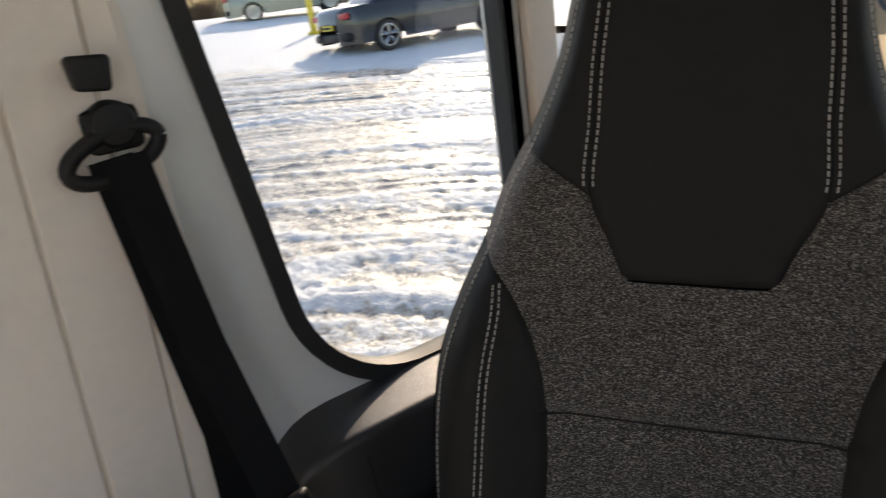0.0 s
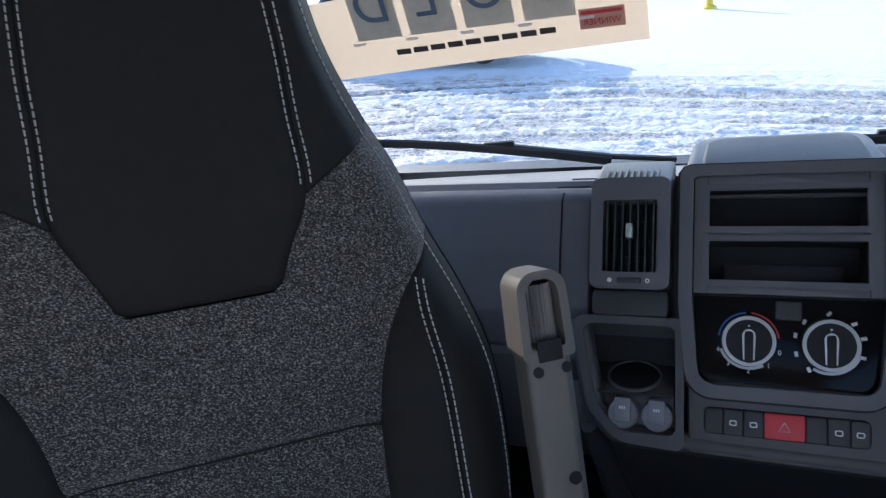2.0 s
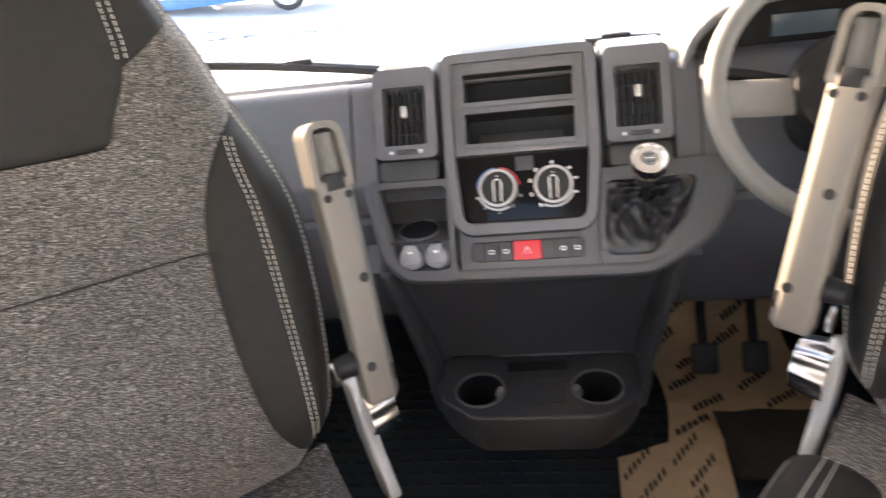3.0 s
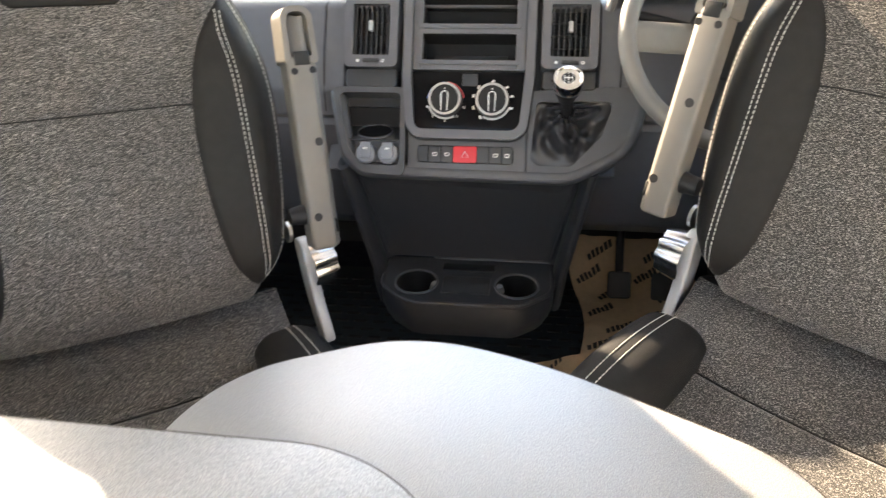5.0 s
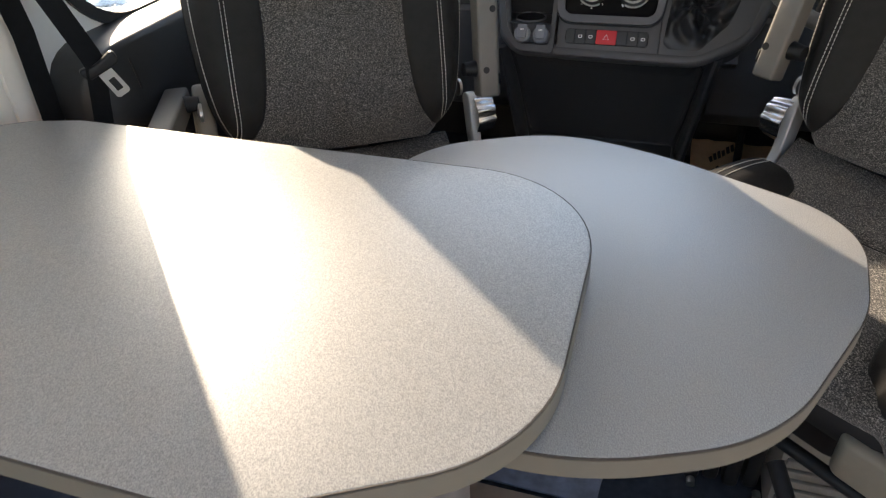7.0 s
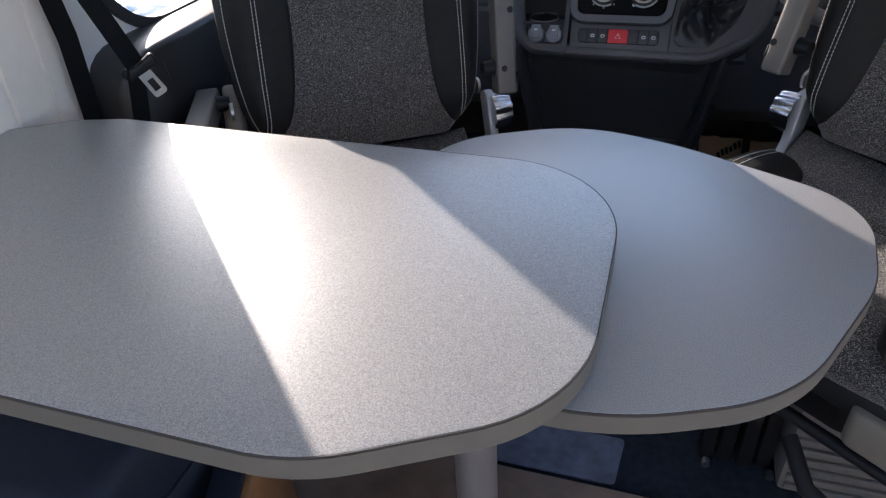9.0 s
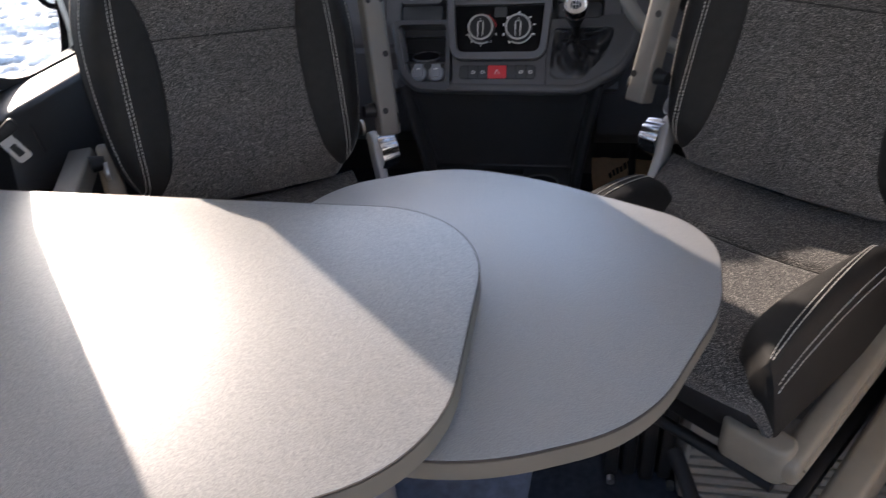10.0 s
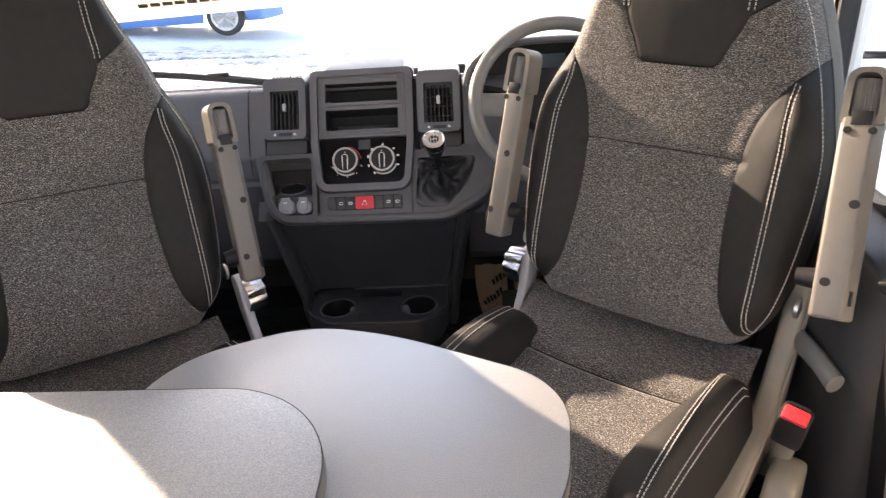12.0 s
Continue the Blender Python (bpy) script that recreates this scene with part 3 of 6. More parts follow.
# ---- tables ----
def build_tables():
    base = [(-0.93, -1.09), (-0.93, -1.546), (-0.12, -1.541), (0.096, -1.423), (0.094, -1.005), (-0.72, -0.992), (-0.80, -1.012)]
    o = rounded(base, [0.01, 0.01, 0.20, 0.16, 0.165, 0.08, 0.06], 14)
    t = empty("dining_table", label="silver-grey laminate dining table with a single pillar leg", category="table")
    part("tabletop", slab(o, 0.722, 0.750, 0.0007), LAMINATE, t)
    part("edge_band", ring_slab(offset_outline(resample(o, 160), 0.0018), resample(o, 160), 0.7225, 0.7470), EDGE, t, "taupe edging strip")
    part("edge_lip", ring_slab(offset_outline(resample(o, 160), 0.0014), offset_outline(resample(o, 160), 0.0001), 0.7472, 0.7497), LIP_SHADED, t, "taupe lip along the top edge, darkened for its shade")
    part("leg", lathe([(0.0, 0.018), (0.034, 0.02), (0.034, 0.70), (0.05, 0.705), (0.05, 0.7215), (0.0, 0.7215)], 32, Matrix.Translation((-0.085, -1.16, 0))), LEG, t, "taupe metal pillar leg")
    part("foot_plate", lathe([(0.0, 0.0), (0.10, 0.0), (0.10, 0.008), (0.05, 0.02), (0.0, 0.02)], 32, Matrix.Translation((-0.085, -1.16, 0))), LEG, t)
    e = rounded([(-0.21, -1.15), (-0.21, -0.90), (0.0, -0.805), (0.14, -0.838), (0.394, -0.968), (0.373, -1.14), (0.279, -1.331), (0.12, -1.399), (-0.12, -1.395)], [0.2, 0.16, 0.25, 0.6, 0.15, 0.22, 0.20, 0.3, 0.2], 14)
    x = empty("table_extension", label="silver-grey laminate swing-out table leaf under the main top", category="table")
    part("leaf_top", slab(e, 0.688, 0.714, 0.0007), LAMINATE, x)
    part("edge_band", ring_slab(offset_outline(resample(e, 160), -0.0018), resample(e, 160), 0.6885, 0.7110), EDGE, x, "taupe edging strip")
    part("edge_lip", ring_slab(offset_outline(resample(e, 160), -0.0014), offset_outline(resample(e, 160), -0.0001), 0.7112, 0.7137), LIP_SHADED, x, "taupe lip along the top edge, darkened for its shade")
    part("pivot", tube((-0.085, -1.25, 0.7135), (-0.085, -1.25, 0.7225), 0.03), STEEL, x)
    return t, x


build_tables()


# ---- seats ----
GRIP = mat("grey_grip_plastic", (0.16, 0.15, 0.14), 0.4, bump=0, vary=0.08)
LEAN = math.tan(radians(17))
WIDTH = [(0.54, 0.20), (0.58, 0.222), (0.65, 0.250), (0.77, 0.266), (0.88, 0.266), (0.95, 0.249), (1.02, 0.221), (1.08, 0.199), (1.13, 0.174), (1.20, 0.148), (1.28, 0.132), (1.34, 0.112), (1.38, 0.07), (1.395, 0.02)]
INNER = [(0.568, 0.205), (0.59, 0.180), (0.64, 0.152), (0.75, 0.136), (0.85, 0.136), (0.93, 0.152), (0.988, 0.188), (1.012, 0.2165)]
SEAM = [(0.568, 0.214), (0.61, 0.204), (0.70, 0.203), (0.80, 0.202), (0.90, 0.200), (0.96, 0.1945), (0.99, 0.196)]
PATCH = [(1.0, 0.062), (1.005, 0.070), (1.03, 0.081), (1.08, 0.104), (1.15, 0.103), (1.22, 0.101), (1.30, 0.09), (1.38, 0.05)]
Z_TOP = 1.395


def back_face(x, z):
    """The front skin of the backrest, in seat axes (front is -y)."""
    w = interp(WIDTH, z)
    r = min(abs(x) / w, 1.0)
    bolster = 0.0
    if z < 1.03:
        inn = interp(INNER, z)
        if abs(x) > inn - 0.03:
            t = min((abs(x) - inn + 0.03) / 0.10, 1.0)
            bolster = 0.034 * t * t * (3 - 2 * t) * min(1, (1.03 - z) / 0.10) * min(1, max(0.25, (z - 0.54) / 0.10))
    crown = 0.012 * (1 - r * r)
    roll = 0.055 * max(0.0, (r - 0.80) / 0.20) ** 2.2
    tip = 0.06 * max(0.0, (z - 1.30) / (Z_TOP - 1.30)) ** 2
    low = 0.03 * max(0.0, (0.62 - z) / 0.08) ** 2
    head = 0.012 * max(0.0, min(1.0, (z - 1.0) / 0.10))
    tuck = 0.0065 * math.exp(-((z - 0.864) / 0.007) ** 2) if abs(x) < 0.15 and z < 1 else 0.0
    return Vector((x, -(1.0 - z) * LEAN - bolster - crown + roll + tip + low - head + tuck, z))


def strip(a, b, z0, z1, nu=14, nv=60, puff=0.004, ends=True):
    """A panel of the backrest between the curves a(z) and b(z), slightly pillowed towards its edges."""
    def f(u, v):
        z = z0 + (z1 - z0) * v
        x0, x1 = a(z), b(z)
        p = back_face(x0 + (x1 - x0) * u, z)
        du = min(u, 1 - u) * abs(x1 - x0)
        dv = min(v, 1 - v) * (z1 - z0)
        d = min(du, dv) if ends else du
        return p + Vector((0, puff * max(0.0, 1 - d / 0.008) ** 2, 0))
    return grid(f, nu, nv)


def build_seat(name, m, label, arms, roll=0):
    """A cab seat; roll tips the upholstered part sideways on its swivel, in degrees."""
    tip = Matrix.Translation((0, 0, 1.02)) @ Matrix.Rotation(radians(roll), 4, 'Y') @ Matrix.Translation((0, 0, -1.02))
    level = tip.inverted()
    seat = empty(name, m @ tip, label, "seat", "cab seats")
    W = lambda z: interp(WIDTH, z)
    I = lambda z: interp(INNER, z)
    S = lambda z: interp(SEAM, z)
    P = lambda z: interp(PATCH, z)
    diag = lambda z: 0.104 + (W(1.125) - 0.104) * min(1, max(0, (z - 1.08) / 0.045))
    part("back_cloth", strip(lambda z: -I(z), I, 0.555, 1.0, 40, 110, 0.0035, False), CLOTH, seat, "dark flecked woven cloth", 60)
    for s in (-1, 1):
        def cloth_in(z): return s * (P(z) if z < 1.08 else diag(z))
        def cloth_out(z): return s * (I(z) if z < 1.012 else W(z))
        part("shoulder_cloth", strip(cloth_in, cloth_out, 0.9985, 1.124, 24, 40, 0.0035, False), CLOTH, seat, "dark flecked woven cloth", 60)
        part("side_bolster", strip(lambda z: s * I(z), lambda z: s * S(z), 0.573, 0.988, 14, 90, 0.004), VINYL, seat, deg=60)
        part("outer_bolster", strip(lambda z: s * (S(z) if z < 0.985 else I(z)), lambda z: s * W(z), 0.573, 1.013, 14, 90, 0.004), VINYL, seat, deg=60)
        part("headrest_side", strip(lambda z: s * P(z), lambda z: s * (diag(z) if z < 1.125 else W(z)), 1.082, Z_TOP, 16, 70, 0.003), VINYL, seat, deg=60)
        for off in (-0.0035, 0.0035):
            zs = [0.58 + 0.405 * k / 120 for k in range(121)]
            part("stitching", stitches([back_face(s * (S(z) + off), z) + Vector((0, -0.0006 + (0.004 if off else 0) * 0.35, 0)) for z in zs]), THREAD, seat, "white double stitching")
            zs = [1.09 + 0.25 * k / 90 for k in range(91)]
            part("stitching", stitches([back_face(s * (P(z) + off * 1.3), z) + Vector((0, 0.0004, 0)) for z in zs]), THREAD, seat, "white double stitching")
        zs = [0.58 + 0.73 * k / 200 for k in range(201)]
        part("stitching", stitches([back_face(s * (W(z) - 0.012), z) + Vector((0, -0.0012, 0)) for z in zs]), THREAD, seat, "white stitching")
    part("head_patch", strip(lambda z: -P(z), P, 1.0, Z_TOP, 30, 80, 0.004), VINYL, seat, "smooth black headrest panel", 60)

    part("cross_seam", sweep([back_face(-0.137 + 0.274 * k / 40, 0.864) + Vector((0, -0.0006, 0)) for k in range(41)], 0.0012, 6), VINYL, seat, "dark cross seam")

    def shell(u, v):
        z = 0.50 + (Z_TOP - 0.50) * v
        w = interp(WIDTH, z)
        a = math.pi * u
        f = back_face(w, max(z, 0.54))
        depth = 0.14 if z < 1.05 else 0.14 - 0.03 * min(1, (z - 1.05) / 0.2)
        depth *= min(1, max(0.15, (Z_TOP - z) / 0.05)) ** 0.5
        return Vector((w * math.copysign(abs(math.cos(a)) ** 0.3, math.cos(a)), f.y + depth * math.sin(a) ** 0.5 - (0.5 - z) * 0 + (min(z, 0.54) - 0.54) * LEAN, z))
    part("back_shell", grid(shell, 28, 70), VINYL, seat, deg=60)

    # cushion: cloth pad, cross seam, two bolsters
    def pad(u, v):
        y = -0.085 - 0.460 * v
        q = u * 2 - 1
        x = q * 0.228
        z = 0.545 - 0.030 * math.sin(v * math.pi * 0.8) - 0.018 * (1 - q * q)
        z -= 0.050 * max(0, (v - 0.78) / 0.22) ** 2
        z -= 0.008 * math.exp(-((v - 0.36) / 0.016) ** 2)
        z -= 0.05 * max(0, (abs(q) - 0.88) / 0.12) * min(1, v / 0.3)
        return Vector((x, y, z))
    part("cushion_cloth", grid(pad, 44, 140), CLOTH, seat, "dark flecked woven cloth", 60)

    part("cushion_seam", sweep([pad(0.16 + 0.68 * k / 40, 0.36) + Vector((0, 0, 0.0004)) for k in range(41)], 0.0016, 6), VINYL, seat, "dark cross seam")

    def front(u, v):
        p = pad(u, 1.0)
        return Vector((p.x, p.y + 0.012 * v * v - 0.010 * math.sin(v * math.pi), p.z - 0.050 * v))
    part("cushion_front", grid(front, 40, 8), CLOTH, seat, deg=60)
    XI = [(0.0, 0.170), (0.10, 0.147), (0.5, 0.138), (0.75, 0.150), (0.9, 0.178), (1.0, 0.215)]
    ZT = [(0.0, 0.548), (0.15, 0.576), (0.45, 0.586), (0.7, 0.566), (0.9, 0.515), (1.0, 0.465)]
    for s in (-arms[2],):
        def bol(u, v):
            y = -0.168 - 0.372 * v
            a = u * math.pi
            xi, xo = interp(XI, v), 0.264 - 0.010 * (1 - v) ** 2
            c = (xi + xo) / 2
            x = c - (xo - xi) / 2 * math.copysign(abs(math.cos(a)) ** 0.75, math.cos(a))
            end = min(1, (1 - v) * 9 + 0.02) ** 0.5 * min(1, v * 8 + 0.03) ** 0.5
            drop = 0.026 * (1 - v)
            zb = 0.505 - 0.09 * v - drop
            z = zb + (interp(ZT, v) - drop - zb) * math.sin(a) ** 0.6 * end
            if u in (0.0, 1.0):
                z = 0.40
            return Vector((x * s, y, z))
        part("cushion_bolster", grid(bol, 26, 60), VINYL, seat, deg=60)
        for off in (0.50, 0.545, 0.86):
            part("stitching", stitches([bol(off, 0.05 + 0.93 * k / 100) + Vector((0, 0, 0.0008)) for k in range(101)]), THREAD, seat, "white stitching")
    # outer bolster: a flat sloping top that narrows to the back, a stitched ridge and a steep side wall
    s = arms[2]
    IN = [(0.0, 0.200), (0.3, 0.176), (0.6, 0.154), (0.8, 0.146), (0.92, 0.156), (1.0, 0.186)]
    RIDGE = [(0.0, 0.548), (0.10, 0.574), (0.3, 0.584), (0.55, 0.582), (0.8, 0.568), (1.0, 0.548)]

    def outer(u, v):
        """u from the inner edge over the ridge down the side wall, v from back to front."""
        zr = interp(RIDGE, v)
        xs = [(0.0, interp(IN, v) - 0.006), (0.12, interp(IN, v)), (0.42, 0.206 - 0.006 * v), (0.68, 0.242 - 0.026 * v), (1.0, 0.262 - 0.030 * v)]
        zs = [(0.0, 0.500), (0.12, zr - 0.030), (0.42, zr), (0.68, zr - 0.014 - 0.030 * v), (1.0, 0.425)]
        nose = 0.010 * max(0.0, (v - 0.93) / 0.07) ** 2
        return Vector((interp(xs, u) * s, -0.195 - 0.350 * v, interp(zs, u) - nose))
    bm = bmesh.new()
    rows = put_grid(bm, outer, 40, 60)
    bm.faces.new(rows[-1])
    bm.faces.new(rows[0])
    part("cushion_bolster", bm, VINYL, seat, deg=50)
    for u in (0.385, 0.435, 0.665, 0.715):
        part("stitching", stitches([outer(u, 0.03 + 0.95 * k / 100) + Vector((0.0006 * s, 0, 0.0008)) for k in range(101)]), THREAD, seat, "white stitching")
    # base: side valances, pan, swivel, pedestal
    part("seat_pan", box((0.44, 0.46, 0.07), (0, -0.32, 0.42), 0.02), BLACK, seat)
    part("pan_back", box((0.43, 0.16, 0.115), (0, -0.13, 0.445), 0.015), BLACK, seat)
    side = arms[2]
    val = rounded([(-0.56, 0.35), (-0.10, 0.36), (-0.02, 0.52), (0.015, 0.66), (-0.030, 0.675), (-0.085, 0.555), (-0.14, 0.475), (-0.30, 0.430), (-0.56, 0.408)], [0.03, 0.03, 0.05, 0.03, 0.03, 0.05, 0.06, 0.1, 0.02], 6)
    lo, hi = sorted((0.240 * side, 0.276 * side))
    cover = part("side_valance", prism_x(val, lo, hi, 0.010), BEIGE, seat, "beige plastic side cover")
    lo, hi = sorted((0.160 * side, 0.262 * side))
    part("valance_return", slab(rounded([(lo, -0.566), (hi, -0.566), (hi, -0.520), (lo, -0.520)], [0.02] * 4, 5), 0.352, 0.420, 0.008), BEIGE, cover)
    part("valance_rib", sweep([(0.2765 * side, y, z) for y, z in ((-0.54, 0.385), (-0.30, 0.415), (-0.14, 0.46), (-0.06, 0.56), (-0.02, 0.64))], 0.004, 8), BEIGE, cover)
    for s in (-1, 1):
        part("recliner", lathe([(0, 0), (0.018, 0), (0.018, 0.006), (0.0, 0.010)], 24, Matrix.Translation((0.262 * s, -0.06, 0.63)) @ Matrix.Rotation(s * math.pi / 2, 4, 'Y')), STEEL, seat)
    part("front_rail", tube((-0.25, -0.50, 0.375), (0.25, -0.50, 0.375), 0.011), STEEL, seat)
    part("swivel_plate", slab(rounded([(-0.17, -0.46), (0.15, -0.46), (0.15, -0.12), (-0.17, -0.12)], [0.05] * 4), 0.335, 0.355, 0.003), BLACK, seat, m=level)
    part("pedestal", slab(rounded([(-0.18, -0.44), (0.15, -0.44), (0.15, -0.12), (-0.18, -0.12)], [0.04] * 4), 0.0 if arms[2] < 0 else 0.236, 0.334, 0.01), BLACK, seat, m=level)

    # folded-up armrests
    for s in (-1, 1):
        arm_z, down = arms[s]
        arm = part("armrest", slab(rounded([(-0.024 * s, -0.028), (0.014 * s, -0.028), (0.026 * s, -0.010), (0.023 * s, 0.018), (-0.022 * s, 0.018)][::s], [0.006, 0.005, 0.005, 0.007, 0.007][::s], 4), -0.296, 0.0, 0.006), TAUPE, seat, "taupe plastic armrest folded upright")
        arm.matrix_basis = Matrix.Translation(((0.284 if s < 0 or arms[2] < 0 else 0.300) * s, -0.050 - (0.945 - arm_z) * LEAN, arm_z)) @ Matrix.Rotation(radians(-17), 4, 'X') @ Matrix.Rotation(radians(arms[0]), 4, 'Y')
        if s > 0 and arms[2] > 0:
            arm.matrix_basis = Matrix.Translation((0.297, -0.034, 0.952)) @ Matrix.Rotation(radians(-28), 4, 'X') @ Matrix.Rotation(radians(-6), 4, 'Y') @ Matrix.Diagonal((1.12, 1.05, 1.0, 1.0))
        if down:
            arm.matrix_basis = Matrix.Translation((0.385 * s, -0.27, 0.675)) @ Matrix.Rotation(radians(10 * s), 4, 'Z') @ Matrix.Rotation(radians(88), 4, 'X')
        arm.matrix_basis = level @ arm.matrix_basis
        oh = resample(rounded([(-0.0255, -0.012), (0.0255, -0.012), (0.0235, 0.070), (-0.0235, 0.070)], [0.004, 0.004, 0.018, 0.018], 6), 64)
        ih = [Vector((p.x * 0.66, 0.031 + (p.y - 0.030) * 0.78)) for p in oh]
        hood = ring_slab(oh, ih, -0.027, 0.020, 0.004)
        bmesh.ops.transform(hood, matrix=Matrix(((1, 0, 0, 0), (0, 0, 1, 0), (0, 1, 0, 0), (0, 0, 0, 1))), verts=hood.verts)
        part("hood", hood, TAUPE, arm, "taupe plastic hood")
        rib = grid(lambda u, v: Vector(((0.0165 + 0.001 * math.cos(u * 56 * math.pi)) * math.cos(2 * math.pi * u), -0.002 + (0.0165 + 0.001 * math.cos(u * 56 * math.pi)) * math.sin(2 * math.pi * u), 0.002 + 0.054 * v)), 168, 1, True)
        part("grip", rib, GRIP, arm, "grey ribbed tilt grip", 20)
        part("hood_back", box((0.040, 0.004, 0.064), (0, 0.0165, 0.030), 0.001), TAUPE, arm)
        for x, z in ((-0.014, -0.022), (0.014, -0.022)):
            part("screw", tube((x, -0.0292, z), (x, -0.025, z), 0.0052, None, 14), BLACK, arm)
        for x, z in ((0.008, -0.128), (-0.010, -0.243)):
            part("hole", tube((x, -0.0288, z), (x, -0.025, z), 0.0065, None, 16), BLACK, arm)
        part("slot", box((0.024, 0.004, 0.02), (0, -0.027, -0.004), 0.001), BLACK, arm)
        part("edge_slot", box((0.004, 0.004, 0.022), (0.0205 * s, -0.0205, -0.262), 0.001, Matrix.Rotation(radians(34 * s), 3, 'Z')), BLACK, arm)
        part("hinge", tube((-0.018 * s, 0.0, -0.240), (-0.048 * s, 0.0, -0.240), 0.017, 0.013), BLACK, arm)
    return seat


SEAT_LABEL = "swivelled cab seat, dark flecked cloth, black vinyl, white stitching"
build_seat("passenger_seat", pose(-0.4965, -0.5125, 0, 0, 0, 38), SEAT_LABEL, {0: 5, 2: -1, -1: (0.9, True), 1: (0.899, False)}, 5)
build_seat("driver_seat", pose(0.632, -0.513, 0.028, 0, 0, -37), SEAT_LABEL, {0: 1, 2: 1, -1: (0.941, False), 1: (0.950, False)})


# ---- dashboard ----
# The centre stack lies on a plane: u across, w up the face, n out of it.
FACE = Matrix(((1, 0, 0, 0), (0, 0.515, -0.857, 0), (0, 0.857, 0.515, 0.9), (0, 0, 0, 1)))


def fpart(name, bm, material, parent, label="", deg=38):
    bmesh.ops.transform(bm, matrix=FACE, verts=bm.verts)
    return part(name, bm, material, parent, label, deg)


def text_part(name, body, size, material, parent, m, label="", mirror=False, depth=0.0004):
    cu = bpy.data.curves.new(name, 'FONT')
    cu.body, cu.size, cu.extrude = body, size, depth
    cu.align_x, cu.align_y = 'CENTER', 'CENTER'
    tmp = bpy.data.objects.new(name, cu)
    scene.collection.objects.link(tmp)
    bpy.context.view_layer.update()
    me = bpy.data.meshes.new_from_object(tmp.evaluated_get(bpy.context.evaluated_depsgraph_get()))
    bpy.data.objects.remove(tmp)
    if mirror:
        me.transform(Matrix.Diagonal((-1, 1, 1, 1)))
        me.flip_normals()
    me.transform(m)
    me.materials.clear()
    me.materials.append(material)
    ob = new(name, me)
    ob.parent = parent
    if label:
        ob["label"] = label
    return ob


def arc(cx, cy, r0, r1, a0, a1, z0, z1, n=24):
    """A flat ring sector; degrees, counter-clockwise from +x."""
    bm = bmesh.new()
    full = abs(a1 - a0) >= 360
    rows = []
    for k in range(n + (0 if full else 1)):
        a = radians(a0 + (a1 - a0) * k / n)
        c, s = math.cos(a), math.sin(a)
        rows.append([bm.verts.new((cx + r * c, cy + r * s, z)) for r, z in ((r0, z0), (r1, z0), (r1, z1), (r0, z1))])
    for k in range(n):
        a, b = rows[k], rows[(k + 1) % len(rows)]
        for i in range(4):
            bm.faces.new((a[i], a[(i + 1) % 4], b[(i + 1) % 4], b[i]))
    if not full:
        bm.faces.new(rows[0][::-1])
        bm.faces.new(rows[-1])
    return bm


def frect(u0, w0, u1, w1, n0, n1, r=0.004, bevel=0.0):
    return slab(rect(u0, w0, u1, w1, r), n0, n1, bevel)


def build_vent(dash, c):
    """An upright air vent pod centred on u = c."""
    v = fpart("vent", ring_slab(rect(c - 0.053, -0.135, c + 0.053, 0.018, 0.012), rect(c - 0.036, -0.112, c + 0.036, -0.013, 0.003), -0.03, 0.020, 0.003), DASH, dash, "dark grey vent surround")
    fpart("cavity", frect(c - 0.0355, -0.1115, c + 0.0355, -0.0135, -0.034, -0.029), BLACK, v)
    for k in range(7):
        x = c - 0.031 + 0.0103 * k
        fpart("fin", box((0.0022, 0.097, 0.020), (x, -0.0625, 0.004), 0.0), DASHDARK, v)
    for k in range(3):
        fpart("cross_fin", box((0.070, 0.002, 0.012), (c, -0.038 - 0.0245 * k, -0.016), 0.0), BLACK, v)
    fpart("vent_tab", box((0.009, 0.020, 0.012), (c, -0.056, 0.019), 0.002), SILVER, v, "silver adjusting tab")
    fpart("thumb_slider", box((0.032, 0.0075, 0.010), (c + 0.001, -0.1235, 0.020), 0.002), DASHDARK, v)
    for k in (-1, 1):
        fpart("mark", arc(c + 0.025 * k, -0.1235, 0.0 if k < 0 else 0.0016, 0.0032, 0, 360, 0.020, 0.0207, 12), WHITEMARK, v)
    fpart("lower_lip", frect(c - 0.050, -0.172, c + 0.052, -0.136, -0.04, 0.008, 0.008, 0.003), DASHDARK, v)
    # demister slots on top
    top = part("demister", slab(rounded([(c - 0.040, -0.004), (c + 0.042, -0.004), (c + 0.030, 0.030), (c - 0.036, 0.030)], [0.008] * 4), 0.916, 0.921, 0.001), BLACK, v, m=Matrix())
    for k in range(9):
        part("slat", box((0.0035, 0.030, 0.004), (c - 0.034 + 0.0086 * k, 0.013, 0.922), 0.0), DASH, top)
    cap = slab(rounded([(c - 0.053, -0.012), (c + 0.053, -0.012), (c + 0.053, 0.09), (c - 0.053, 0.09)], [0.012] * 4), 0.885, 0.9165, 0.006)
    part("pod_top", cap, DASH, v)


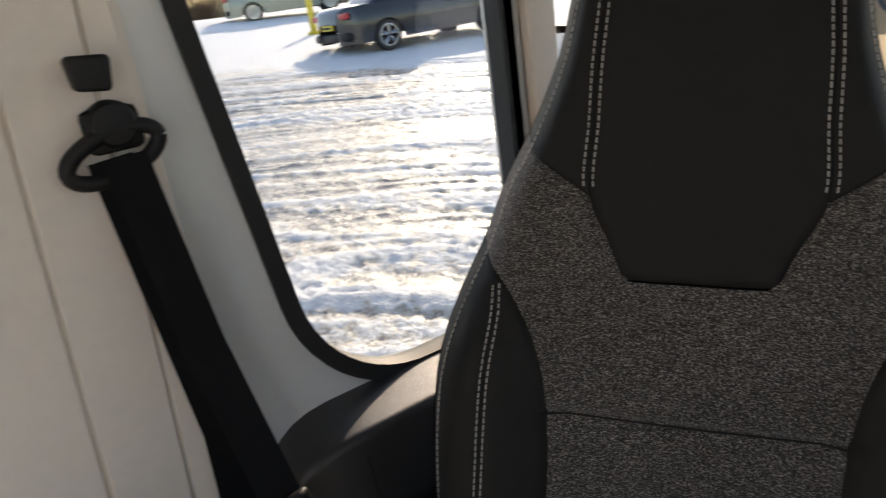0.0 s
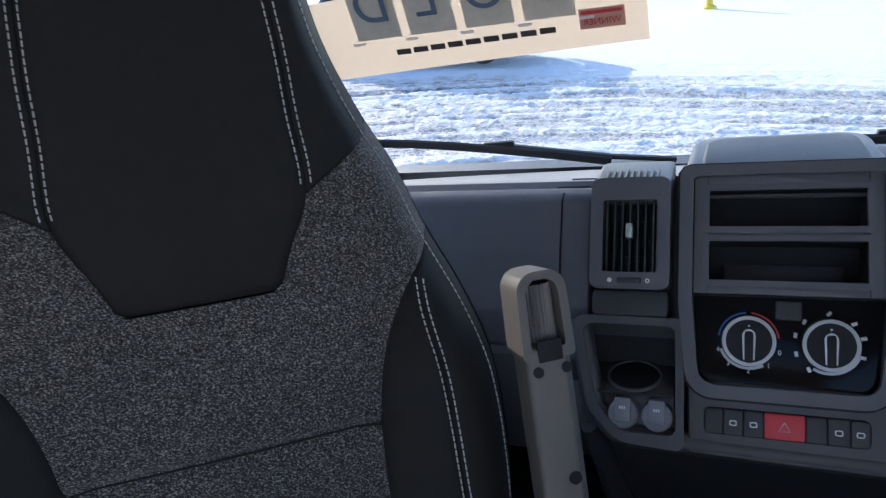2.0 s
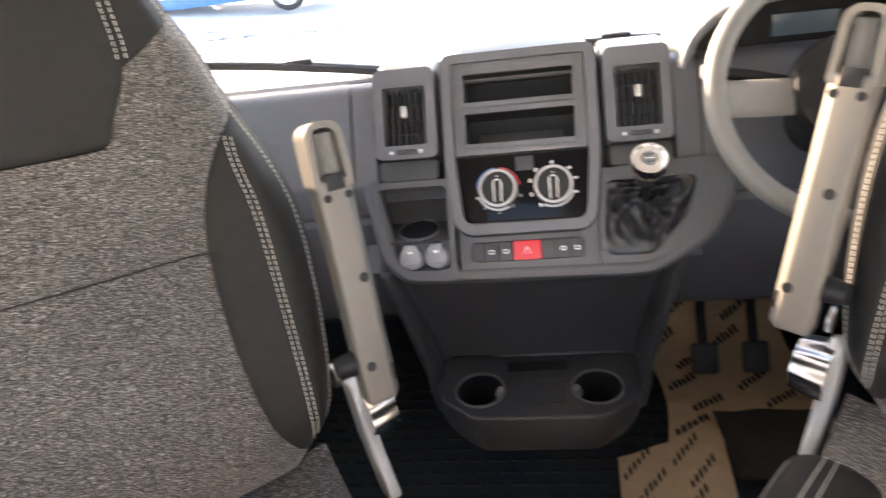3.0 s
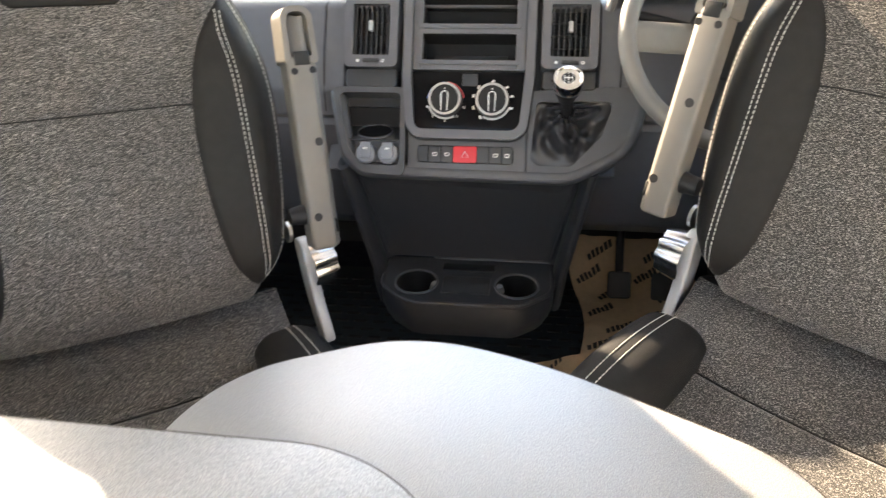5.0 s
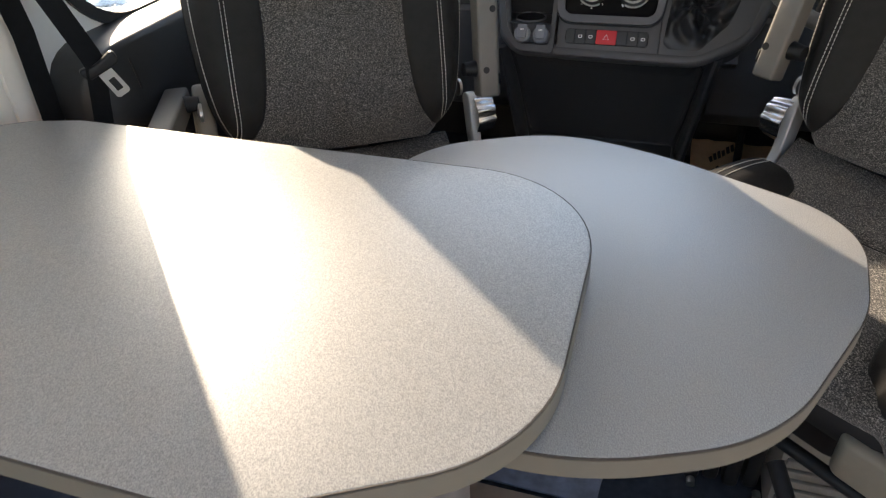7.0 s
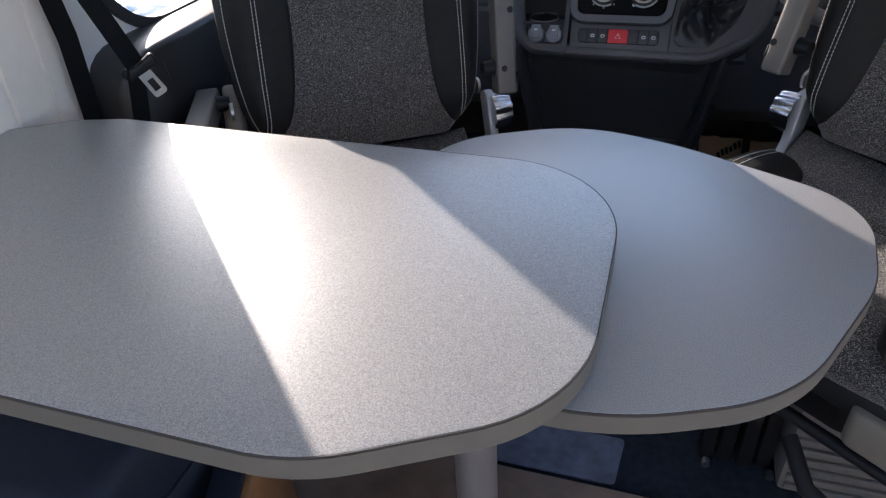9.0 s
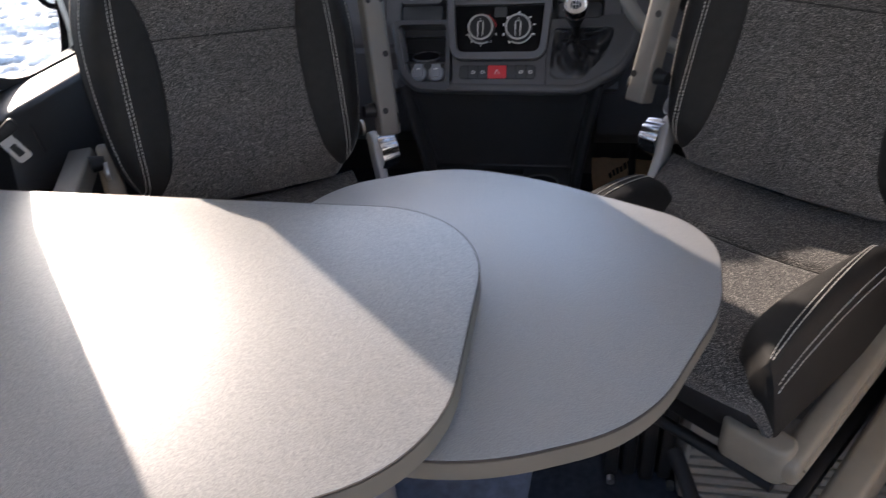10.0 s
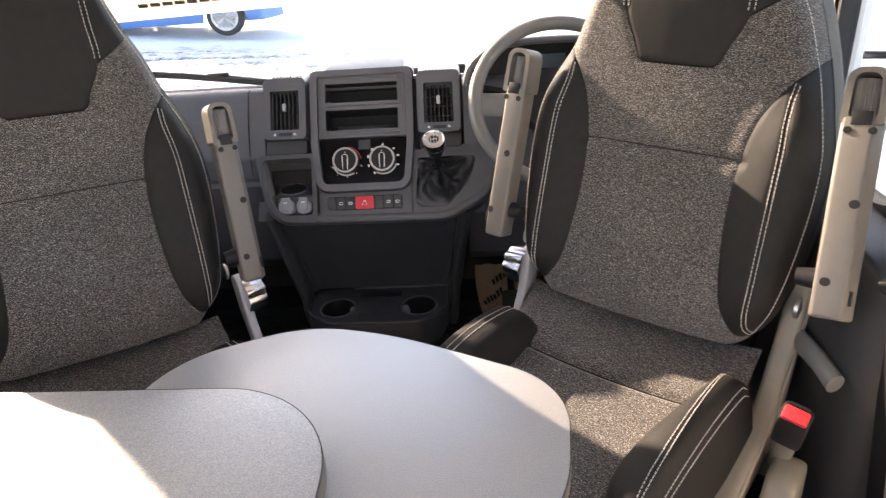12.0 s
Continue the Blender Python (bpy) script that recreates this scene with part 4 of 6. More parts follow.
def build_knob(dash, c):
    k = fpart("control_knob", lathe([(0.0, 0.006), (0.0325, 0.006), (0.0315, 0.025), (0.029, 0.027), (0.0, 0.027)], 40, Matrix.Translation((c, -0.196, 0))), BLACK, dash, "black rotary control")
    fpart("ring", arc(c, -0.196, 0.0268, 0.0312, 0, 360, 0.025, 0.0282, 48), SILVER, k, "bright metal ring")
    loop = [(c + 0.0065 * math.cos(a), -0.190 + 0.0075 * math.sin(a), 0.0292) for a in [math.pi * j / 12 for j in range(13)]]
    loop = [(c + 0.0052, -0.219, 0.0292)] + loop + [(c - 0.0052, -0.219, 0.0292)]
    fpart("pointer", sweep(loop, 0.0014, 8), WHITEMARK, k, "white pointer outline")
    fpart("grip_bar", box((0.011, 0.040, 0.008), (c, -0.203, 0.028), 0.003), BLACK, k)
    fpart("dot", box((0.0022, 0.0022, 0.001), (c, -0.177, 0.0285), 0.0), WHITEMARK, k)
    return k


def build_dash():
    d = empty("dashboard", label="dark grey moulded plastic dashboard with centre stack and vents", category="dashboard")
    # outer halves
    prof = rounded([(0.50, 0.76), (0.42, 0.795), (0.075, 0.893), (0.055, 0.886), (0.035, 0.896), (0.005, 0.893), (-0.040, 0.825), (-0.078, 0.745), (-0.080, 0.690), (-0.070, 0.682), (-0.076, 0.668), (-0.05, 0.58), (0.02, 0.40), (0.12, 0.33), (0.55, 0.30)], [0.0, 0.02, 0.006, 0.006, 0.008, 0.03, 0.06, 0.04, 0.006, 0.006, 0.006, 0.05, 0.05, 0.05, 0.0], 5)
    for s in (-1, 1):
        bm = bmesh.new()
        rings = []
        xs = [0.249, 0.252, 0.34, 0.45, 0.60, 0.75, 0.88, 0.93]
        for k, x in enumerate(xs):
            q = -0.06 * (x / 0.93) ** 4
            rings.append([bm.verts.new((x * s, y * (1 - 0.10 * (x / 0.93) ** 2 * (y > 0.1)) + q * (y > 0.1) * 0.3 + (0.004 if k == 0 else 0), z)) for y, z in prof])
        for a, b in zip(rings, rings[1:]):
            for i in range(len(prof)):
                bm.faces.new((a[i], a[(i + 1) % len(prof)], b[(i + 1) % len(prof)], b[i]))
        bm.faces.new(rings[0])
        bm.faces.new(rings[-1])
        part("side_section", bm, DASH, d, deg=40)
        part("section_joint", sweep([(0.292 * s, y - 0.0006, z) for y, z in ((0.02, 0.8945), (0.003, 0.890), (-0.040, 0.826), (-0.068, 0.768), (-0.0785, 0.735), (-0.080, 0.70))], 0.0013, 6), BLACK, d)
    mid = [(y, z) for y, z in [(0.50, 0.76), (0.42, 0.795), (0.10, 0.888), (0.09, 0.85), (0.06, 0.78), (0.0, 0.70), (-0.06, 0.62), (-0.10, 0.58), (0.05, 0.50), (0.55, 0.45)]]
    part("centre_core", prism_x(mid, -0.296, 0.296), DASH, d)
    # moulded fascia round the stack, its shade put into a darker dash colour
    # cubby and gaiter openings are left free between these plates
    fpart("fascia_centre", slab(rounded([(-0.116, -0.138), (-0.116, -0.20), (-0.112, -0.345), (0.118, -0.348), (0.118, -0.138)], [0.0, 0.02, 0.004, 0.004, 0.0]), -0.05, 0.004, 0.002), FASCIA_SHADED, d)
    for s in (-1, 1):
        lo, hi = sorted((0.126 * s, 0.31 * s))
        fpart("vent_back", frect(lo, -0.20, hi, 0.02, -0.062, -0.046, 0.004), DASHDARK, d)
    # cubby surround
    out = resample(rounded([(-0.268, -0.172), (-0.120, -0.172), (-0.118, -0.345), (-0.205, -0.340), (-0.243, -0.300)][::-1], [0.03, 0.04, 0.01, 0.008, 0.012], 6), 80)
    inn = resample(rounded([(-0.256, -0.183), (-0.131, -0.183), (-0.128, -0.326), (-0.203, -0.326), (-0.232, -0.290)][::-1], [0.025, 0.03, 0.01, 0.01, 0.012], 6), 80)
    k0 = min(range(80), key=lambda k: (inn[k] - out[0]).length)
    inn = inn[k0:] + inn[:k0]
    cub = fpart("cubby", ring_slab(out, inn, -0.05, 0.010, 0.003), FASCIA_SHADED, d, "open storage cubby with a cup ring")
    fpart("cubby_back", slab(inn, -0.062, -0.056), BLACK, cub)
    level = Matrix.Translation((-0.190, -0.257, -0.030)) @ Matrix.Rotation(radians(-59), 4, 'X')
    for nm, bm, ma in (("cubby_shelf", box((0.116, 0.076, 0.004), (0, 0, 0), 0.001), DASHDARK), ("cup_ring", arc(0.004, 0.0, 0.0335, 0.0368, 0, 360, 0.0015, 0.006, 40), DASH), ("cup_well", lathe([(0.0, 0.002), (0.0335, 0.002), (0.0335, 0.0034), (0.0, 0.0034)], 32, Matrix.Translation((0.004, 0, 0))), BLACK)):
        bmesh.ops.transform(bm, matrix=level, verts=bm.verts)
        fpart(nm, bm, ma, cub)
    fpart("cubby_step", slab(rounded([(-0.236, -0.273), (-0.131, -0.273), (-0.130, -0.324), (-0.205, -0.324), (-0.232, -0.292)], [0.004] * 5), -0.055, -0.012, 0.002), DASH, cub)
    for u in (-0.196, -0.152):
        so = fpart("power_socket", lathe([(0.0, -0.012), (0.0205, -0.012), (0.0195, 0.010), (0.016, 0.013), (0.0, 0.013)], 28, Matrix.Translation((u, -0.303, 0))), SOCKET, cub, "capped power socket")
        fpart("socket_lid", box((0.022, 0.032, 0.006), (u, -0.297, 0.0135), 0.0025), SOCKET, so)
        for j in range(3):
            fpart("mark", box((0.0018, 0.004, 0.0008), (u - 0.003 + 0.003 * j, -0.294, 0.0168), 0.0), WHITEMARK, so)
    # gear lever surround
    out = resample(rounded([(0.120, -0.175), (0.120, -0.348), (0.205, -0.346), (0.315, -0.285), (0.345, -0.165), (0.270, -0.165)], [0.005, 0.005, 0.10, 0.09, 0.02, 0.03], 6), 90)
    inn = resample(rounded([(0.134, -0.195), (0.126, -0.306), (0.140, -0.318), (0.205, -0.318), (0.262, -0.255), (0.280, -0.192)], [0.01, 0.01, 0.01, 0.02, 0.05, 0.01], 6), 90)
    k0 = min(range(90), key=lambda k: (inn[k] - out[0]).length)
    inn = inn[k0:] + inn[:k0]
    gs = fpart("lever_surround", ring_slab(out, inn, -0.06, 0.004, 0.003), FASCIA_SHADED, d)
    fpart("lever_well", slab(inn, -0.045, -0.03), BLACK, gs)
    lip = rounded([(-0.262, -0.178), (-0.236, -0.302), (-0.203, -0.333), (0.203, -0.338), (0.308, -0.282), (0.336, -0.172)], [0.0, 0.03, 0.05, 0.10, 0.09, 0.0], 10)
    fpart("fascia_lip", sweep([(p[0], p[1], -0.010) for p in lip], 0.016, 14), FASCIA_SHADED, d, "rounded lower edge of the fascia", 60)
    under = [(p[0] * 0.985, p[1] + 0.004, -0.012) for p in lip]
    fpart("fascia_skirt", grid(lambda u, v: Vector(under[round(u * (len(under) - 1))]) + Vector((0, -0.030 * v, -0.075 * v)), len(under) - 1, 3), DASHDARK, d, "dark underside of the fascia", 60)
    fpart("fascia_joint", box((0.0016, 0.17, 0.0022), (0.1192, -0.258, 0.0036), 0.0), BLACK, d)
    # rounded frame of the stack, then two empty radio slots
    out = resample(rounded([(-0.1275, 0.033), (-0.1275, -0.150), (-0.1145, -0.271), (0.1145, -0.271), (0.1275, -0.150), (0.1275, 0.033)], [0.014, 0.10, 0.034, 0.034, 0.10, 0.014], 8), 120)
    inn = resample(rounded([(-0.1105, 0.018), (-0.1105, -0.150), (-0.1010, -0.254), (0.1010, -0.254), (0.1105, -0.150), (0.1105, 0.018)], [0.006, 0.10, 0.020, 0.020, 0.10, 0.006], 8), 120)
    k0 = min(range(120), key=lambda k: (inn[k] - out[0]).length)
    inn = inn[k0:] + inn[:k0]
    fpart("stack_frame", ring_slab(out, inn, -0.03, 0.018, 0.005), DASH, d, "rounded frame of the centre stack", 60)
    # flat black band that paints the shadow round the stack frame
    gap = offset_outline(out, 0.004)
    fpart("stack_shadow_gap", ring_slab(gap, offset_outline(out, -0.002), 0.0042, 0.0052), BLACK, d)
    for s in (-1, 1):
        fpart("slot_side", frect(min(0.0925 * s, 0.1095 * s), -0.137, max(0.0925 * s, 0.1095 * s), 0.028, -0.004, 0.010, 0.002, 0.001), DASH, d)
    for w0, w1 in ((0.000, 0.028), (-0.0665, -0.0505), (-0.137, -0.1205)):
        fpart("slot_bar", frect(-0.0924, w0, 0.0924, w1, -0.003, 0.0105, 0.001, 0.001), DASH, d)
    for w0, w1, nm in ((-0.0503, -0.0003, 0.0), (-0.1203, -0.0667, 0.0)):
        sl = fpart("radio_slot", frect(-0.0922, w0, 0.0922, w1, -0.060, -0.056), BLACK, d, "empty black radio slot")
        fpart("slot_bezel", ring_slab(rect(-0.0985, w0 - 0.0070, 0.0985, w1 + 0.0060, 0.004), rect(-0.0905, w0 + 0.0012, 0.0905, w1 - 0.0012, 0.002), 0.006, 0.0145, 0.0018), DASH, sl, "thin dark grey slot bezel")
        fpart("slot_floor", box((0.184, 0.002, 0.068), (0, w0 + 0.0012, -0.024), 0), BLACK, sl)
        fpart("slot_roof", box((0.184, 0.002, 0.068), (0, w1 - 0.0012, -0.024), 0), BLACK, sl)
    fpart("pocket_panel", box((0.145, 0.024, 0.004), (0.0, -0.106, -0.050), 0.001), DASHDARK, d)
    # stack cap on top of the dash
    part("stack_cap", slab(rounded([(-0.128, 0.012), (0.128, 0.012), (0.118, 0.20), (-0.118, 0.20)], [0.02, 0.02, 0.04, 0.04]), 0.88, 0.917, 0.010), DASH, d)
    part("cap_lid", slab(rounded([(-0.104, 0.022), (0.104, 0.022), (0.098, 0.15), (-0.098, 0.15)], [0.008, 0.008, 0.03, 0.03]), 0.917, 0.929, 0.006), DASHDARK, d, "lid on top of the centre stack")
    # climate panel
    cp = fpart("climate_panel", slab(rounded([(-0.1095, -0.140), (-0.101, -0.250), (0.101, -0.252), (0.1095, -0.140)], [0.003, 0.012, 0.012, 0.003]), -0.02, 0.006, 0.001), GLOSS, d, "glossy black climate control panel")
    fpart("defrost_button", box((0.030, 0.024, 0.004), (0.004, -0.156, 0.0075), 0.002), DASHDARK, cp)
    for c in (-0.042, 0.049):
        build_knob(cp, c)
    fpart("cold_arc", arc(-0.042, -0.196, 0.0345, 0.0368, 95, 172, 0.0058, 0.0066), BLUEMARK, cp, "blue cold scale")
    fpart("hot_arc", arc(-0.042, -0.196, 0.0345, 0.0368, 8, 85, 0.0058, 0.0066), REDMARK, cp, "red warm scale")
    for k, (ch, a) in enumerate((("0", -20), ("1", -52), ("2", -90), ("3", -128), ("4", -160))):
        mm = FACE @ Matrix.Translation((-0.042 + 0.0385 * math.cos(radians(a)), -0.196 + 0.0385 * math.sin(radians(a)), 0.0064))
        text_part("digit", ch, 0.0085, WHITEMARK, cp, mm)
    for a in (90, 45, 135, 15, 165, -20, 200, 235):
        x, y = 0.049 + 0.0385 * math.cos(radians(a)), -0.196 + 0.0385 * math.sin(radians(a))
        fpart("symbol", box((0.0065, 0.004, 0.0006), (x, y, 0.0064), 0.0, Matrix.Rotation(radians(a * 0.5), 3, 'Z')), WHITEMARK, cp)
    fpart("dial_skirt", arc(-0.042, -0.196, 0.0330, 0.0365, 200, 300, 0.0058, 0.008), SILVER, cp)
    fpart("dial_skirt", arc(0.049, -0.196, 0.0330, 0.0365, 240, 340, 0.0058, 0.008), SILVER, cp)
    # switch row
    row = fpart("switch_panel", frect(-0.094, -0.3175, 0.094, -0.2835, -0.01, 0.0055, 0.009, 0.001), BLACK, d, "black strip carrying push switches")
    edges = (-0.0925, -0.071, -0.047, -0.0235, 0.0235, 0.047, 0.0715, 0.0925)
    for a, b in zip(edges, edges[1:]):
        hz = abs(a + b) < 0.001
        sw = fpart("hazard_switch" if hz else "switch", frect(a + 0.0006, -0.3165, b - 0.0006, -0.2845, 0.004, 0.0085, 0.003, 0.001), RED if hz else DASHDARK, row, "red hazard warning switch" if hz else "")
        c = (a + b) / 2
        if hz:
            tri = [(c + 0.0075 * math.cos(radians(q)), -0.302 + 0.0075 * math.sin(radians(q)), 0.0088) for q in (90, 210, 330, 90)]
            fpart("triangle_mark", sweep(tri, 0.0007, 6), WHITEMARK, sw)
        elif a not in (-0.0925, 0.0235):
            fpart("switch_mark", ring_slab(rect(c - 0.0045, -0.3045, c + 0.0045, -0.2975, 0.002), rect(c - 0.003, -0.303, c + 0.003, -0.299, 0.001), 0.0084, 0.0091), WHITEMARK, sw)
    for c in (-0.192, 0.192):
        build_vent(d, c)
    # lower console
    def lower(u, v):
        z = 0.615 - 0.275 * v
        hw = 0.250 - 0.042 * v
        e = abs(u * 2 - 1)
        dip = 0.055 * math.sin(min(1, v * 1.15) * math.pi / 2) * (1 - max(0, (e - 0.80) / 0.20) ** 2)
        return Vector(((u * 2 - 1) * hw, -0.150 + 0.045 * v + dip, z))
    part("lower_panel", grid(lower, 40, 24), DASHDARK, d, "black lower centre panel", 60)
    for s in (-1, 1):
        path = [lower(0.5 + 0.5 * s, k / 10) + Vector((-0.004 * s, 0.016, 0)) for k in range(11)] + [Vector((0.200 * s, -0.100, 0.31)), Vector((0.196 * s, -0.085, 0.26))]
        part("panel_flank", sweep(path, 0.03, 14, (0.016, 0.035)), DASHDARK, d)
        part("panel_side", grid(lambda u, v: path[round(v * 10)].lerp(Vector((path[round(v * 10)].x * 0.90, 0.20, path[round(v * 10)].z)), u), 4, 10), DASHDARK, d, deg=60)
    rim = [lower(0.06, 0.94), lower(0.05, 0.5), lower(0.05, 0.14), lower(0.09, 0.06), lower(0.5, 0.05), lower(0.91, 0.06), lower(0.95, 0.14), lower(0.95, 0.5), lower(0.94, 0.94)]
    part("panel_rim", sweep(rim, 0.004, 8), DASHDARK, d, "raised edge of the lower panel")
    part("panel_latch", box((0.055, 0.004, 0.030), (0.0, -0.082, 0.505), 0.002), DASHDARK, d)
    for x in (-0.12, 0.13):
        part("clip_slot", box((0.022, 0.004, 0.006), (x, -0.108, 0.560), 0.001), BLACK, d)
    return d


build_dash()


def build_cup_console():
    c = empty("cup_console", label="black plastic console with two round cup holders", category="console")
    o = resample(rounded([(-0.190, -0.045), (-0.190, -0.17), (-0.12, -0.228), (0.12, -0.228), (0.190, -0.17), (0.190, -0.045)], [0.01, 0.06, 0.06, 0.06, 0.06, 0.01], 8), 96)
    bm = bmesh.new()
    lay = []
    for k, z in ((0.90, 0.245), (0.97, 0.27), (1.0, 0.290), (1.0, 0.328), (0.985, 0.334)):
        lay.append([bm.verts.new((p.x * k, -0.13 + (p.y + 0.13) * k, z)) for p in o])
    for a, b in zip(lay, lay[1:]):
        for i in range(len(o)):
            bm.faces.new((a[i], a[(i + 1) % len(o)], b[(i + 1) % len(o)], b[i]))
    bm.faces.new(lay[0])
    part("body", bm, DASHDARK, c)
    # top plate with the two wells cut through
    hole = {}
    for s in (-1, 1):
        hole[s] = [(0.110 * s + 0.046 * math.cos(2 * math.pi * k / 40), -0.150 + 0.046 * math.sin(2 * math.pi * k / 40)) for k in range(40)]
        half = resample(rounded([(0.0, -0.048), (0.186 * s, -0.048), (0.186 * s, -0.168), (0.118 * s, -0.224), (0.0, -0.224)][::s], [0.0, 0.01, 0.055, 0.055, 0.0][::s], 6), 40)
        k0 = min(range(40), key=lambda k: (Vector(half[k]) - Vector(hole[s][0])).length)
        half = half[k0:] + half[:k0]
        if (half[1] - half[0]).dot(Vector(hole[s][1]) - Vector(hole[s][0])) < 0:
            half = [half[0]] + half[:0:-1]
        part("top_plate", ring_slab(half, hole[s], 0.327, 0.3345), DASHDARK, c)
        part("cup_rim", arc(0.110 * s, -0.150, 0.0445, 0.049, 0, 360, 0.3335, 0.338, 48), DASH, c)
        part("cup_well", grid(lambda u, v: Vector((0.110 * s + (0.046 - 0.006 * v) * math.cos(2 * math.pi * u), -0.150 + (0.046 - 0.006 * v) * math.sin(2 * math.pi * u), 0.336 - 0.075 * v)), 36, 4, True), BLACK, c)
        part("well_floor", tube((0.110 * s, -0.150, 0.258), (0.110 * s, -0.150, 0.262), 0.042), BLACK, c)
        part("grip_spring", lathe([(0.0, -0.012), (0.011, -0.010), (0.013, 0.0), (0.009, 0.012), (0.0, 0.014)], 20, Matrix.Translation((0.110 * s - 0.040 * s, -0.140, 0.315))), SILVER, c, "shiny cup retainer")
    part("rim_lip", sweep([(p.x * 0.985, -0.13 + (p.y + 0.13) * 0.985, 0.3345) for p in o[8:-8]], 0.005, 8), DASHDARK, c, "raised lip round the console")
    part("tray_recess", box((0.118, 0.028, 0.004), (0.0, -0.085, 0.3355), 0.002), BLACK, c)
    part("tray_middle", box((0.105, 0.066, 0.004), (0.0, -0.155, 0.3352), 0.003), DASHDARK, c)
    return c


build_cup_console()


def build_gear_lever():
    g = empty("gear_lever", label="gear lever with a round shift-pattern knob and black gaiter", category="gear lever")
    neck = Vector((0.188, -0.226, 0.072))
    foot = resample(rounded([(0.130, -0.192), (0.123, -0.308), (0.138, -0.322), (0.207, -0.320), (0.266, -0.256), (0.285, -0.190)], [0.012, 0.012, 0.012, 0.02, 0.05, 0.012], 6), 96)

    def boot(u, v):
        p = foot[int(round(u * 96)) % 96]
        a = 2 * math.pi * u
        rise = v ** 1.7
        x, y = p.x + (neck.x - p.x) * (1 - (1 - v) ** 1.35), p.y + (neck.y - p.y) * (1 - (1 - v) ** 1.35)
        fold = 0.011 * math.sin(a * 6 + 3.0 * v + 1.3 * math.sin(a * 2)) * math.sin(v * math.pi) ** 0.8
        crease = 0.008 * math.sin(v * 17 + 2.0 * math.sin(a * 3)) * math.sin(v * math.pi)
        ruff = 0.010 * math.exp(-((v - 0.93) / 0.05) ** 2) * (1 + 0.35 * math.sin(a * 11))
        r = 0.012 * v ** 3 + ruff
        return Vector((x + r * math.cos(a), y + r * math.sin(a), -0.004 + (neck.z + 0.004) * rise + fold + crease))
    fpart("gaiter", grid(boot, 96, 40, True), LEATHER, g, "creased black leather gaiter", 60)
    knob_m = FACE.inverted() @ Matrix.Translation((0.185, -0.205, 0.803)) @ Matrix.Rotation(radians(35), 4, 'X')
    fpart("shaft", tube((neck.x, neck.y, neck.z - 0.02), tuple((FACE.inverted() @ Vector((0.185, -0.2, 0.79)))), 0.010, 0.010), BLACK, g)
    kb = lathe([(0.0, -0.042), (0.014, -0.042), (0.017, -0.030), (0.023, -0.016), (0.027, 0.0), (0.0265, 0.010), (0.0235, 0.017), (0.0, 0.018)], 36)
    bmesh.ops.transform(kb, matrix=knob_m, verts=kb.verts)
    fpart("knob", kb, BLACK, g)
    rg = lathe([(0.0205, 0.0175), (0.0225, 0.0198), (0.0255, 0.0190), (0.0280, 0.013), (0.0285, 0.004), (0.0272, -0.003), (0.0262, -0.003), (0.0205, 0.0170)], 40)
    bmesh.ops.transform(rg, matrix=knob_m, verts=rg.verts)
    fpart("knob_ring", rg, CHROME, g, "bright ring on the knob")
    for k in range(3):
        b = box((0.0011, 0.011, 0.0006), (-0.007 + 0.007 * k, 0, 0.0185), 0)
        put_box(b, (0.0152, 0.0012, 0.0006), (0, 0, 0.0185), 0) if k == 1 else None
        bmesh.ops.transform(b, matrix=knob_m, verts=b.verts)
        fpart("shift_mark", b, WHITEMARK, g)
    for k, ch in enumerate("135246"):
        mm = FACE @ knob_m @ Matrix.Translation((-0.007 + 0.007 * (k % 3), 0.0095 if k < 3 else -0.0095, 0.0187))
        text_part("digit", ch, 0.0065, WHITEMARK, g, mm)
    return g


build_gear_lever()


def build_steering():
    s = empty("steering_wheel", Matrix.Translation((0.472, -0.165, 0.878)) @ Matrix.Rotation(radians(52), 4, 'X'), "grey leather-rimmed steering wheel with a padded hub", "steering wheel")
    R = 0.190
    part("rim", grid(lambda u, v: Vector(((R + 0.016 * math.cos(2 * math.pi * v)) * math.cos(2 * math.pi * u), (R + 0.016 * math.cos(2 * math.pi * v)) * math.sin(2 * math.pi * u), 0.016 * math.sin(2 * math.pi * v))), 80, 14), GREYRIM, s, "warm grey rim", 60)
    for a in (180, 0, 250, 290):
        c, q = math.cos(radians(a)), math.sin(radians(a))
        path = [Vector((c * r, q * r, -0.02 + 0.02 * (r / R) ** 2)) for r in (0.05, 0.09, 0.13, 0.165, R)]
        part("spoke", sweep(path, 0.02, 10, (0.028 if a in (0, 180) else 0.014, 0.011)), GREYRIM if a in (0, 180) else BLACK, s)
    part("hub", lathe([(0.0, -0.05), (0.075, -0.045), (0.088, -0.02), (0.080, 0.0), (0.05, 0.012), (0.0, 0.014)], 32), BLACK, s, "black padded hub")
    part("column", tube((0, 0, -0.05), (0, 0, -0.26), 0.05, 0.06), BLACK, s)
    for k in (-1, 1):
        part("stalk", sweep([(0.04 * k, 0.03, -0.06), (0.12 * k, 0.05, -0.055), (0.175 * k, 0.06, -0.05)], 0.009, 10), BLACK, s)
        part("stalk_tip", sweep([(0.172 * k, 0.06, -0.05), (0.192 * k, 0.062, -0.05)], 0.011, 10), SILVER, s)
    return s


GREYRIM = mat("grey_rim_leather", (0.17, 0.165, 0.155), 0.45, bump=0.3, bump_scale=700, vary=0.08)
build_steering()


